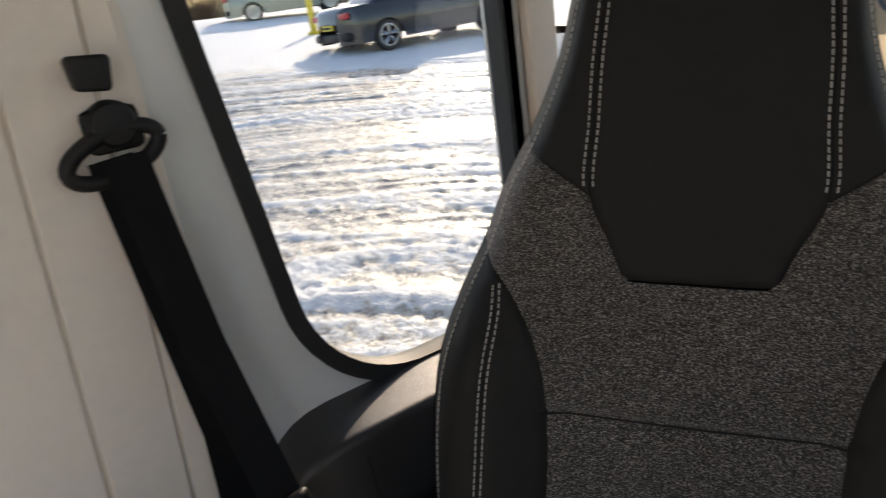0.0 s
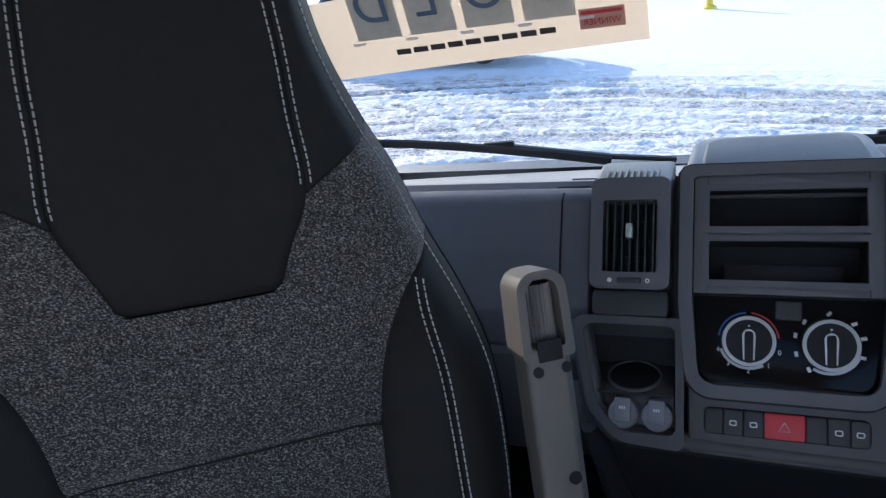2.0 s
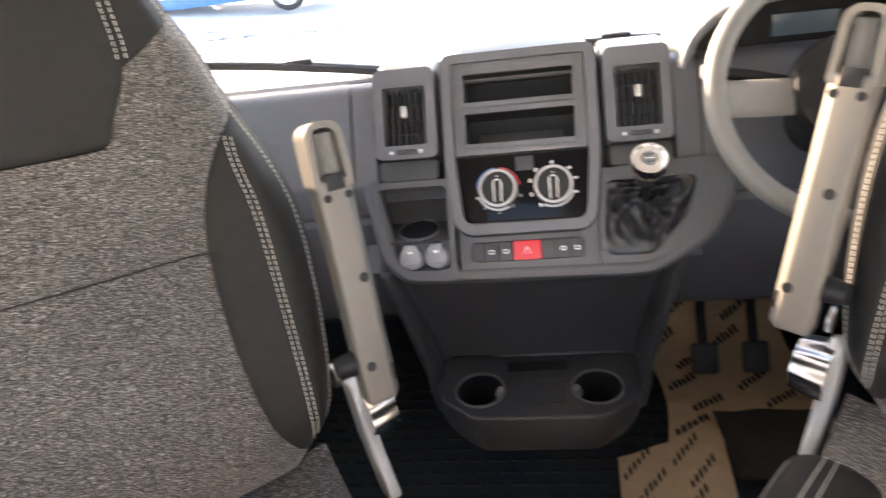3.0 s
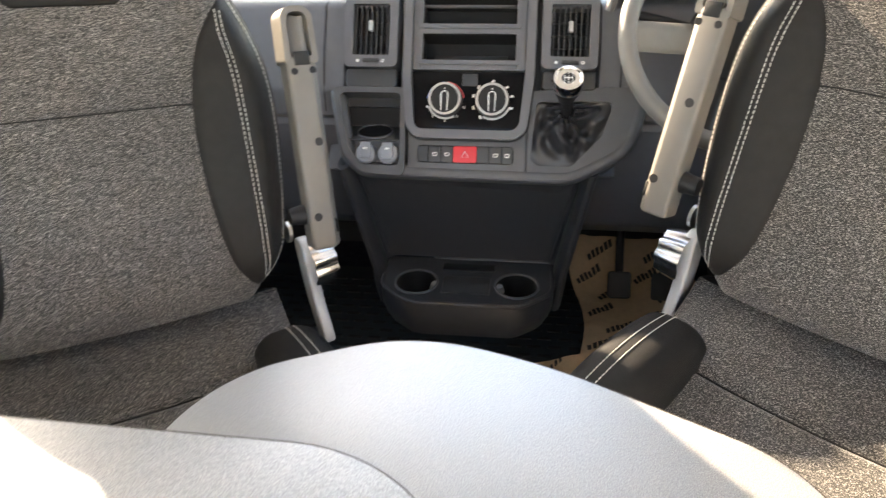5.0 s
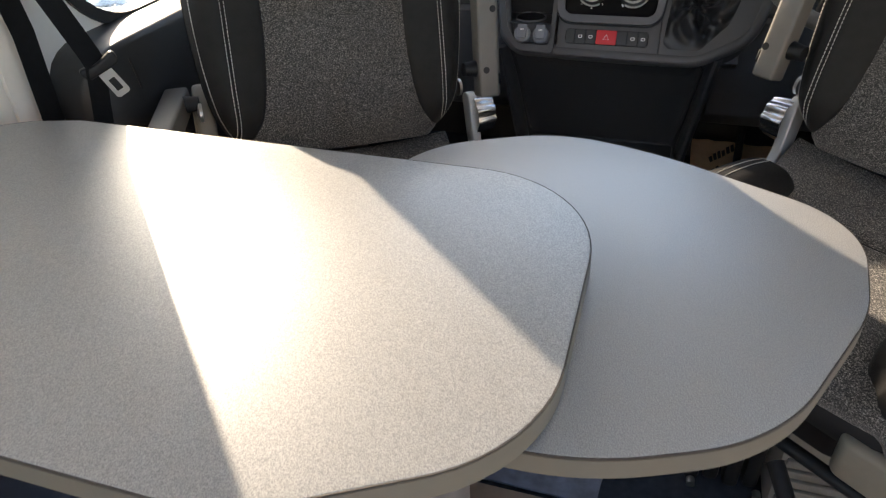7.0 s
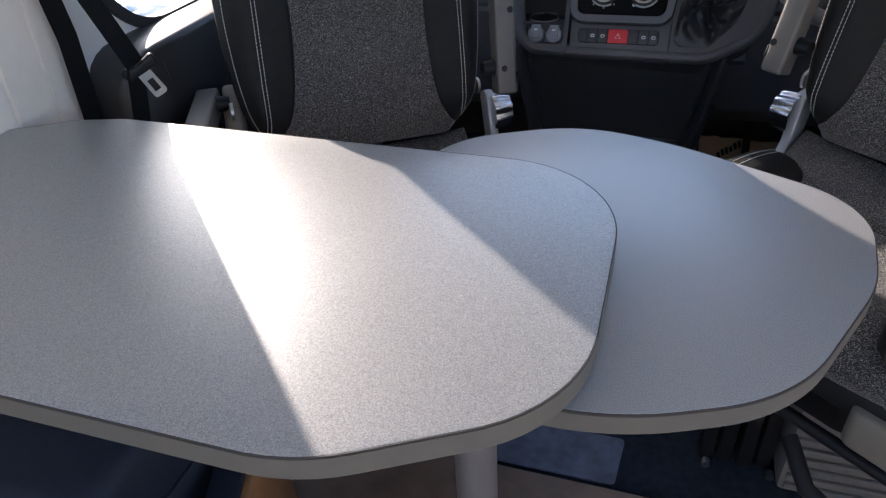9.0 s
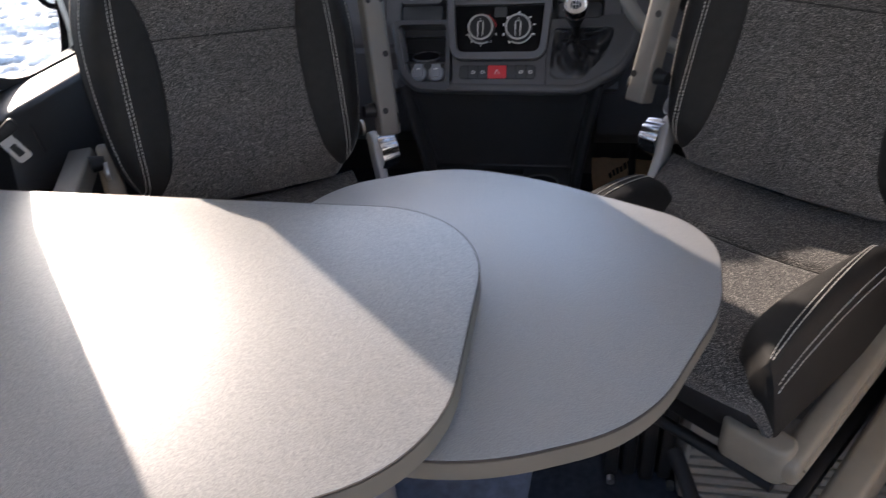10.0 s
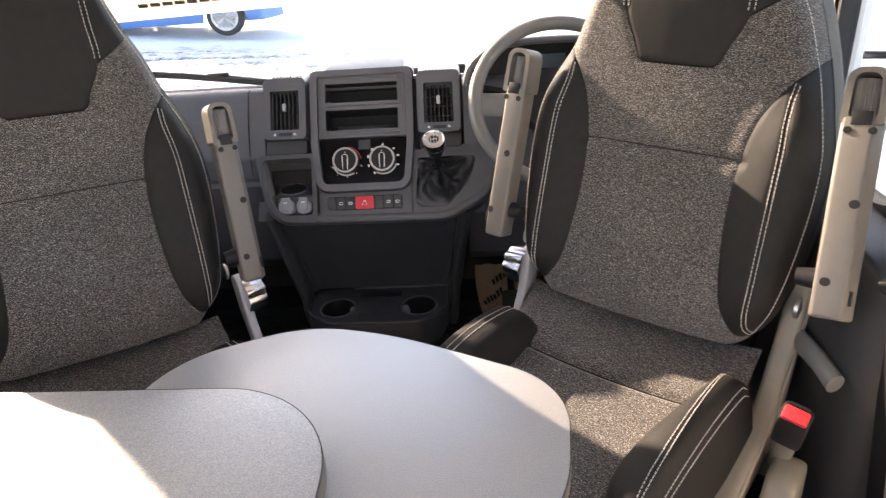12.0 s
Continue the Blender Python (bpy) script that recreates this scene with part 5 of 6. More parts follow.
def build_binnacle():
    b = empty("instrument_binnacle", label="hooded instrument binnacle behind the steering wheel", category="instrument panel")
    def hood(u, v):
        x = 0.46 + (u * 2 - 1) * 0.20
        e = 1 - abs(u * 2 - 1) ** 3
        return Vector((x, -0.045 + 0.20 * v, 0.892 + (0.098 - 0.03 * v) * max(0, e) ** 0.5))
    part("hood", grid(hood, 36, 8), DASH, b, deg=60)
    rim = [hood(k / 36, 0) for k in range(37)]
    part("hood_lip", sweep(rim, 0.009, 8), DASH, b)
    part("dial_face", grid(lambda u, v: Vector((0.46 + (u * 2 - 1) * 0.185, 0.03, 0.892 + 0.085 * v * max(0, 1 - abs(u * 2 - 1) ** 3) ** 0.5)), 24, 4), BLACK, b)
    part("display", box((0.10, 0.003, 0.035), (0.46, 0.026, 0.925), 0.001), mat("display_grey", (0.10, 0.13, 0.15), 0.2, bump=0), b, "blue-grey display")
    return b


build_binnacle()


# ---- belts and buckles ----
def build_belt(s, name):
    """Shoulder belt on the pillar: height adjuster, D-ring, two runs of webbing, tongue."""
    b = empty("seat_belt", label="black seat belt hanging from its pillar anchor", category="seat belt", group="cab seat belts")
    w = 0.93 * s if s < 0 else 0.97
    X = lambda a: w - (a if s < 0 or a < 0.09 else 0.09 + (a - 0.09) * 0.25) * s
    m = Matrix.Translation((X(0.045), -0.917, 1.219)) @ Matrix.Rotation(-s * math.pi / 2, 4, 'Y')
    part("bolt_cover", lathe([(0.0, -0.015), (0.024, -0.015), (0.024, 0.006), (0.020, 0.012), (0.0, 0.014)], 28, m), BLACK, b)
    loop = [(X(0.050), -0.921 + 0.047 * math.cos(a) - 0.004, 1.190 + 0.022 * math.sin(a) + 0.010 * math.cos(a)) for a in [2 * math.pi * k / 28 for k in range(29)]]
    part("belt_guide", sweep(loop, 0.0085, 10), BLACK, b, "black moulded belt guide")
    part("guide_plate", box((0.012, 0.055, 0.045), (X(0.046), -0.919, 1.214), 0.008), BLACK, b)
    part("height_button", prism_x(rounded([(-0.942, 1.256), (-0.909, 1.251), (-0.902, 1.286), (-0.945, 1.290)], [0.006] * 4), min(X(0.036), X(0.060)), max(X(0.036), X(0.060)), 0.004), BLACK, b, "black height adjuster button")
    def strap(pts, n=24):
        out = []
        for k in range(n + 1):
            t = k / n * (len(pts) - 1)
            i = min(int(t), len(pts) - 2)
            out.append(Vector(pts[i]).lerp(Vector(pts[i + 1]), t - i))
        return out
    part("webbing_rear", sweep(strap([(X(0.052), -0.930, 1.187), (X(0.060), -0.905, 0.85), (X(0.055), -0.925, 0.40), (X(0.045), -0.93, 0.12)]), 0.02, 10, (0.0009, 0.0235)), WEBBING, b)
    part("webbing_front", sweep(strap([(X(0.058), -0.918, 1.187), (X(0.105), -0.905, 0.98), (X(0.162), -0.886, 0.815), (X(0.166), -0.885, 0.800)]), 0.02, 10, (0.0009, 0.0235)), WEBBING, b)
    part("webbing_return", sweep(strap([(X(0.166), -0.885, 0.800), (X(0.135), -0.90, 0.60), (X(0.05), -0.92, 0.13)]), 0.02, 10, (0.0009, 0.0235)), WEBBING, b)
    part("belt_anchor", box((0.03, 0.06, 0.05), (X(0.045), -0.92, 0.11), 0.008), BLACK, b)
    tm = Matrix.Translation((X(0.172), -0.884, 0.797)) @ Matrix.Rotation(radians(45 * s), 4, 'Z') @ Matrix.Rotation(radians(-24 * s), 4, 'X')
    grip = slab(rounded([(-0.034, 0.012), (-0.030, -0.012), (0.030, -0.014), (0.034, 0.010), (0.0, 0.004)], [0.006, 0.01, 0.01, 0.006, 0.02]), -0.008, 0.008, 0.004)
    to_x = Matrix(((0, 0, 1, 0), (1, 0, 0, 0), (0, 1, 0, 0), (0, 0, 0, 1)))
    bmesh.ops.transform(grip, matrix=tm @ to_x, verts=grip.verts)
    tg = part("tongue_grip", grip, BLACK, b)
    o = resample(rounded([(-0.012, -0.008), (-0.013, -0.062), (0.013, -0.062), (0.012, -0.008)], [0.002, 0.006, 0.006, 0.002]), 48)
    i = resample(rounded([(-0.006, -0.028), (-0.006, -0.052), (0.006, -0.052), (0.006, -0.028)], [0.001] * 4), 48)
    k0 = min(range(48), key=lambda k: (i[k] - o[0]).length)
    bl = ring_slab(o, i[k0:] + i[:k0], -0.0013, 0.0013)
    bmesh.ops.transform(bl, matrix=tm @ to_x, verts=bl.verts)
    part("tongue", bl, SILVER, tg, "bright metal tongue")
    return b


for s in (-1, 1):
    build_belt(s, "belt")


def build_buckle(m, label):
    """Red-buttoned buckle on its stalk beside a seat cushion."""
    b = empty("belt_buckle", m, label, "buckle", "seat belt buckles")
    part("housing", box((0.036, 0.030, 0.072), (0, 0, 0.0), 0.006), BLACK, b)
    part("button", box((0.030, 0.020, 0.008), (0, -0.003, 0.036), 0.003), RED, b, "red release button")
    part("tongue_slot", box((0.024, 0.004, 0.004), (0, 0.010, 0.037), 0.0), BLACK, b)
    part("stalk", sweep([(0, 0, -0.03), (0, 0.0, -0.07), (0, 0.012, -0.15)], 0.012, 12, (0.014, 0.009)), BEIGE, b)
    return b


def seat_point(which, x, y, z):
    o, yaw = ((-0.4965, -0.5125, 0.0), 38) if which == "p" else ((0.632, -0.513, 0.028), -37)
    return pose(*o, 0, 0, yaw) @ Vector((x, y, z))


build_buckle(Matrix.Translation(seat_point("d", 0.318, -0.235, 0.528)) @ pose(0, 0, 0, 24, 8, -37) @ Matrix.Scale(1.22, 4), "black buckle with a red button beside the driver seat")


def build_hinge_cover(which):
    """Moulded cover low on the seat's outer side, with the height lever and chrome strap on the inner side."""
    yaw = 38 if which == "p" else -37
    s = -1 if which == "p" else 1
    base = pose(*seat_point(which, 0, 0, 0), 0, 0, yaw)
    c = empty("seat_runner", base, "beige plastic seat runner cover under the cushion", "seat base", "seat runners")
    out = rounded([(-0.58, 0.20), (-0.20, 0.20), (-0.15, 0.34), (-0.17, 0.43), (-0.24, 0.42), (-0.27, 0.35), (-0.40, 0.335), (-0.58, 0.30)], [0.03, 0.03, 0.05, 0.03, 0.03, 0.04, 0.06, 0.02], 6)
    lo, hi = sorted((0.296 * s, 0.345 * s))
    part("cover", prism_x(out, lo, hi, 0.010), BEIGE, c, "beige plastic cover")
    part("rail", box((0.02, 0.46, 0.03), (0.275 * s, -0.36, 0.30), 0.004), BLACK, c)
    part("cross_bar", tube((-0.24, -0.52, 0.30), (0.24, -0.52, 0.30), 0.011), BLACK, c)
    part("adjuster_lever", sweep([(0.10 * s, -0.56, 0.30), (0.16 * s, -0.60, 0.27), (0.24 * s, -0.60, 0.25)], 0.013, 10), BLACK, c)
    y0, z0 = (-0.090, 0.548) if which == "p" else (-0.090, 0.566)
    out = resample(rounded([(y0 - 0.005, z0 + 0.06), (y0 + 0.035, z0 + 0.045), (y0 + 0.012, z0 - 0.045), (y0 - 0.032, z0 - 0.125), (y0 - 0.072, z0 - 0.125), (y0 - 0.030, z0 - 0.045)], [0.02, 0.015, 0.03, 0.01, 0.01, 0.03], 6), 48)
    lo, hi = sorted((-0.238 * s, -0.258 * s))
    part("lever_strap", prism_x(out, lo, hi, 0.004), LEVERGREY, c, "pale grey metal lever")
    wheel = grid(lambda u, v: Vector(((0.040 + 0.0022 * math.cos(u * 18 * math.pi)) * math.cos(2 * math.pi * u) * (1 - 0.12 * v * v), (0.040 + 0.0022 * math.cos(u * 18 * math.pi)) * math.sin(2 * math.pi * u) * (1 - 0.12 * v * v), 0.042 * v)), 144, 6, True)
    put_tube(wheel, (0, 0, 0.030), (0, 0, 0.041), 0.034, 0.030, 32)
    bmesh.ops.transform(wheel, matrix=Matrix.Translation((-0.248 * s, y0, z0 + 0.006)) @ Matrix.Rotation(-s * math.pi / 2, 4, 'Y'), verts=wheel.verts)
    part("recline_wheel", wheel, ZINC, c, "polished lobed recline wheel", 30)
    return c


for w in "pd":
    build_hinge_cover(w)

# hand brake lever beside the driver seat
hb = empty("hand_brake", label="grey hand brake lever low beside the driver seat", category="hand brake")
part("lever", sweep([(0.812, -0.69, 0.594), (0.818, -0.74, 0.599), (0.824, -0.79, 0.597), (0.829, -0.835, 0.588)], 0.018, 12, (0.014, 0.020)), GREYRIM, hb)
part("shaft", sweep([(0.813, -0.70, 0.590), (0.812, -0.66, 0.40), (0.81, -0.64, 0.255)], 0.012, 10), BLACK, hb)


# ---- floor coverings ----
def lay(name, outline, z0, z1, material, label, category="mat", kind=""):
    ob = part(name, slab(outline, z0, z1, 0.0), material)
    return tagged(ob, label, category, kind=kind)


lay("rubber_mat", rounded([(-0.80, -0.62), (0.36, -0.62), (0.36, 0.40), (-0.80, 0.40)], [0.04] * 4), 0.0, 0.006, mat("ribbed_rubber_mat", (0.018, 0.027, 0.034), 0.6, bump=0.5, bump_scale=120, vary=0.2), "dark ribbed rubber cab floor mat")
ribs = bmesh.new()
for r in range(27):
    for c in range(21):
        put_box(ribs, (0.036, 0.008, 0.004), (-0.758 + 0.054 * c + (0.027 if r % 2 else 0), -0.58 + 0.035 * r, 0.0075), 0.0)
tagged(part("mat_ribs", ribs, RUBBER), "raised oblong ribs of the rubber mat", "mat ribs", kind="stuff")
lay("living_floor", [(-0.97, -4.67), (0.97, -4.67), (0.97, -0.95), (-0.97, -0.955)], 0.0, 0.012, FLOORVINYL, "brown wood-look vinyl floor", "floor", "structure")
lay("scuffed_floor_panel", rounded([(-0.22, -0.935), (0.13, -0.935), (0.14, -0.815), (-0.20, -0.82)], [0.01] * 4), 0.0, 0.005, mat("scuffed_blue_grey", (0.13, 0.15, 0.20), 0.4, bump=0.6, bump_scale=70, vary=0.5, noise_scale=40, coarse=14), "scuffed blue-grey floor panel by the step edge", "floor panel", "structure")


def build_plinth():
    """Fixed box that carries the driver seat, ribbed along its lower front."""
    p = empty("seat_plinth", label="taupe ribbed plastic plinth under the driver seat", category="plinth")
    part("box", box((0.51, 0.44, 0.255), (0.685, -0.64, 0.1275), 0.012), GREYPAD, p)
    for k in range(6):
        part("rib", box((0.49, 0.010, 0.014), (0.685, -0.8635, 0.025 + 0.026 * k), 0.003), GREYPAD, p)
    for k in range(4):
        part("pleat", box((0.030, 0.05, 0.23), (0.300 + 0.036 * k, -0.80 + 0.008 * (k % 2), 0.116), 0.010), BLACK, p, "dark folded cover")
    for x in (0.30, 0.42):
        part("bolt", tube((x, -0.845, 0.012), (x, -0.83, 0.012), 0.008, None, 12), STEEL, p)
    return p


build_plinth()


def build_paper():
    """Crumpled brown paper floor protection with printed bars, in the driver's footwell."""
    p = empty("paper_floor_cover", label="brown printed paper sheet covering the driver footwell floor", category="paper")
    def crease(x, y):
        return 0.012 * noise.noise(Vector((x * 8, y * 8, 2))) + 0.006 * noise.noise(Vector((x * 26, y * 26, 5)))

    def back(u, v):
        x, y = 0.275 + 0.36 * u + 0.02 * math.sin(v * 5), 0.005 + 0.48 * v
        return Vector((x, y, 0.020 + crease(x, y) + 0.35 * max(0, v - 0.62) ** 1.5))

    def near(u, v):
        x, y = 0.150 + 0.235 * u + 0.010 * v, -0.255 + 0.225 * v + 0.075 * u
        return Vector((x, y, 0.022 + 0.6 * crease(x, y) + 0.012 * u * v))
    for sheet, nu, nv, rows in ((back, 36, 44, 6), (near, 24, 20, 3)):
        sh = part("sheet", grid(sheet, nu, nv), PAPER, p, deg=25)
        for i in range(rows):
            for j in range(2):
                u0, v0 = 0.05 + 0.46 * j + 0.12 * (i % 2), 0.05 + 0.94 * i / rows
                bm = bmesh.new()
                for k in range(6):
                    # one short tick for each letter of a slanting printed word
                    du, dv = (0.036, 0.018) if sheet is back else (0.045, 0.045)
                    a, b = u0 + du * k, v0 + dv * k
                    if a + 0.03 > 1 or b + 0.05 > 1:
                        continue
                    put_grid(bm, lambda q, r: sheet(a + 0.026 * q - 0.012 * r, b + dv * 0.7 * q + (0.046 if sheet is back else 0.10) * r * (1 if k % 3 else 0.8)) + Vector((0, 0, 0.0022)), 2, 2)
                if len(bm.faces):
                    part("print_bar", bm, INK, sh, "dark printed word", 60)
                else:
                    bm.free()
    return p


build_paper()
tagged(part("foot_mat", grid(lambda u, v: Vector((0.395 + 0.22 * u - 0.01 * v, -0.12 + 0.20 * v, 0.048 + 0.010 * noise.noise(Vector((u * 3, v * 3, 8))))), 16, 16), mat("brown_black_mat", (0.035, 0.030, 0.026), 0.9, bump=0.8, bump_scale=300, vary=0.3)), "worn dark brown foot mat lying on brown paper", "mat")

def build_pedals():
    for k, x in enumerate((0.37, 0.48, 0.60)):
        q = empty("pedal", label="black rubber foot pedal on a steel arm", category="pedal", group="foot pedals")
        part("pad", box((0.06, 0.014, 0.07), (x, 0.12, 0.17), 0.008, Matrix.Rotation(radians(-30), 3, 'X')), RUBBER, q)
        part("arm", sweep([(x, 0.13, 0.17), (x, 0.19, 0.26), (x, 0.20, 0.42)], 0.011, 8), BLACK, q)


build_pedals()


# ---- bench in front of the living area ----
def build_bench():
    b = empty("bench_seat", label="navy upholstered bench seat with a wooden front", category="bench")
    part("cushion", box((0.62, 0.55, 0.12), (-0.65, -1.93, 0.44), 0.03, segs=4), BENCH, b)
    part("box", box((0.60, 0.50, 0.36), (-0.66, -1.95, 0.192), 0.006), CREAM, b)
    part("front_edge", box((0.03, 0.50, 0.06), (-0.345, -1.93, 0.345), 0.006), WOOD, b, "orange wood edge strip")
    return b


build_bench()
w = empty("wood_flap", label="orange wood panel edge below the table", category="panel")
part("board", box((0.018, 0.34, 0.28), (-0.42, -1.30, 0.152), 0.003, Matrix.Rotation(radians(20), 3, 'Z')), WOOD, w)
part("rail", box((0.05, 0.34, 0.02), (-0.45, -1.30, 0.303), 0.004, Matrix.Rotation(radians(20), 3, 'Z')), BENCH, w)
side = empty("side_seat", label="navy upholstered seat block against the side wall", category="seat block")
part("cushion", box((0.46, 0.42, 0.14), (-0.72, -1.30, 0.40), 0.03, segs=4), BENCH, side)
part("base", box((0.44, 0.40, 0.318), (-0.72, -1.30, 0.171), 0.006), BENCH, side)


# ---- outside: wipers, mirrors, sale board ----
def glass_at(x, z, inset=0.0):
    v = (z - 0.76) / 0.92
    u = x / (0.86 - 0.06 * v)
    p = screen_point(u, v)
    return Vector((x, p.y + inset, z))


def build_wiper(pts, label):
    w = empty("wiper", label=label, category="wiper", group="windscreen wipers")
    part("blade", sweep([glass_at(x, z, 0.02) for x, z in pts], 0.008, 8, (0.007, 0.010)), RUBBER, w)
    a = pts[-1]
    part("wiper_arm", sweep([glass_at(x, z + 0.006, 0.035) for x, z in (pts[len(pts) // 2], pts[-1])] + [Vector((a[0] + 0.13, 0.535, 0.772))], 0.008, 8, (0.010, 0.006)), BLACK, w)
    part("yoke", box((0.07, 0.016, 0.014), glass_at(pts[len(pts) // 2][0], pts[len(pts) // 2][1] + 0.01, 0.03), 0.004), BLACK, w)
    return w


build_wiper([(-0.84, 0.866), (-0.74, 0.856), (-0.64, 0.842), (-0.54, 0.826), (-0.42, 0.805), (-0.30, 0.782)], "black windscreen wiper at rest on the passenger side")
build_wiper([(-0.02, 0.812), (0.10, 0.810), (0.22, 0.806), (0.34, 0.800), (0.46, 0.790)], "black windscreen wiper at rest on the driver side")
bon = grid(lambda u, v: Vector(((u * 2 - 1) * 0.80, 0.62 + 0.30 * v - 0.22 * (u * 2 - 1) ** 2, 0.735 - 0.20 * v ** 2)), 30, 8)
tagged(part("bonnet", bon, WHITE, deg=60), "white painted van bonnet below the windscreen", "bonnet", kind="structure")
cowl = grid(lambda u, v: Vector(((u * 2 - 1) * 0.84, 0.50 + 0.13 * v - 0.23 * (u * 2 - 1) ** 2, 0.765 - 0.03 * v)), 30, 3)
tagged(part("scuttle", cowl, BLACK, deg=60), "black plastic scuttle under the wipers", "scuttle", kind="structure")


def build_mirror(s):
    w = empty("door_mirror", Matrix.Translation((-1.17 if s < 0 else 1.21, -0.05, 1.00)) @ pose(0, 0, 0, 0, 0, -14 * s), "large black door mirror with two panes", "mirror", "door mirrors")
    o = resample(rounded([(-0.10, -0.20), (0.10, -0.20), (0.10, 0.20), (-0.10, 0.20)], [0.05, 0.06, 0.06, 0.05], 8), 64)
    def shell(u, v):
        k = u * 64
        p = o[int(k) % 64]
        q = 1 - 0.35 * v ** 2
        return Vector((p.x * q, -0.03 + 0.13 * v, p.y * q))
    part("housing", grid(shell, 64, 8, True), BLACK, w, deg=60)
    part("housing_back", prism_y(o, 0.65, 0.098), BLACK, w)
    MIR = CHROME_MIRROR
    for (z0, z1) in ((-0.075, 0.185), (-0.185, -0.09)):
        r = rect(-0.085, z0, 0.085, z1, 0.03)
        part("mirror_pane", prism_y(r, 1.0, -0.022), MIR, w, "mirror glass")
    part("divider", box((0.19, 0.012, 0.016), (0, -0.024, -0.0825), 0.003), BLACK, w)
    part("bracket", sweep([(-0.09 * s, 0.03, -0.10), (-0.16 * s, 0.05, -0.13), (-0.225 * s, 0.08, -0.15)], 0.03, 10, (0.02, 0.035)), BLACK, w)
    return w


def prism_y(o, k, y):
    bm = slab([Vector(p) * k for p in o], 0, 0.004)
    bmesh.ops.transform(bm, matrix=Matrix(((1, 0, 0, 0), (0, 0, 1, y), (0, 1, 0, 0), (0, 0, 0, 1))), verts=bm.verts)
    return bm


CHROME_MIRROR = mat("mirror_glass", (0.85, 0.87, 0.88), 0.02, metal=1, bump=0, vary=0.01)
for s in (-1, 1):
    build_mirror(s)


SLATE = mat("slate_blue_ink", (0.10, 0.14, 0.20), 0.6, bump=0)


def build_board():
    """A sale board behind the windscreen, facing out, so that its wording is seen reversed."""
    b = empty("sale_board", label="cream card sale board with blue letters behind the windscreen", category="sign")
    CARD = mat("cream_card", (0.55, 0.47, 0.36), 0.6, bump=0.1, vary=0.05)
    n, l = CARD.node_tree.nodes, CARD.node_tree.links
    tl, mx = n.new("ShaderNodeBsdfTranslucent"), n.new("ShaderNodeMixShader")
    tl.inputs[0].default_value = (0.66, 0.55, 0.41, 1)
    mx.inputs[0].default_value = 0.35
    l.new(n["Principled BSDF"].outputs[0], mx.inputs[1])
    l.new(tl.outputs[0], mx.inputs[2])
    l.new(mx.outputs[0], n["Material Output"].inputs[0])
    def f(x, z, off=0.0):
        p = glass_at(x, z, -0.020)
        return p + Vector((0, -off, 0))
    X0, X1, Z0, Z1 = -0.86, -0.200, 1.048, 1.206
    part("card", grid(lambda u, v: f(X0 + (X1 - X0) * u, Z0 - 0.018 * (1 - u) + (Z1 - Z0) * v), 24, 8), CARD, b, deg=60)
    for k, ch in enumerate("DLOS"):
        x = -0.705 + 0.112 * k
        z = 1.168
        pk = part("letter_card", grid(lambda u, v: f(x - 0.047 + 0.094 * u, z - 0.062 + 0.097 * v, 0.003), 4, 4), mat("pale_card", (0.60, 0.53, 0.42), 0.6, bump=0.1), b, "pale card with one blue letter")
        n = (f(x, z + 0.01) - f(x, z - 0.01)).normalized()
        tx = (f(x + 0.01, z) - f(x - 0.01, z)).normalized()
        nn = tx.cross(n)
        m = Matrix(((tx.x, n.x, nn.x, 0), (tx.y, n.y, nn.y, 0), (tx.z, n.z, nn.z, 0), (0, 0, 0, 1)))
        text_part("letter", ch, 0.100, SLATE, pk, Matrix.Translation(f(x, z, 0.006)) @ m, "blue letter", True)
    for k in range(9):
        part("text_bar", grid(lambda u, v: f(-0.68 + 0.036 * k + 0.030 * u, 1.070 + 0.0010 * k + 0.011 * v, 0.003), 3, 2), INK, b)
    bd = part("award_badge", grid(lambda u, v: f(-0.318 + 0.080 * u, 1.078 + 0.036 * v, 0.003), 4, 3), mat("pale_red_card", (0.62, 0.33, 0.24), 0.6, bump=0.1), b, "pale red award badge")
    part("badge_bar", grid(lambda u, v: f(-0.314 + 0.072 * u, 1.104 + 0.006 * v, 0.0045), 4, 2), REDMARK, bd)
    text_part("badge_word", "WINNER", 0.017, REDMARK, bd, Matrix.Translation(f(-0.278, 1.090, 0.006)) @ m, "red lettering", True)
    part("black_mark", grid(lambda u, v: f(-0.290 + 0.060 * u, 1.148 + 0.014 * v, 0.003), 4, 3), INK, b)
    for k in range(5):
        part("card_slit", grid(lambda u, v: f(-0.765 + 0.112 * k + 0.026 * u, 1.096 + 0.006 * v, 0.004), 3, 2), CREAM, b)
    return b


build_board()


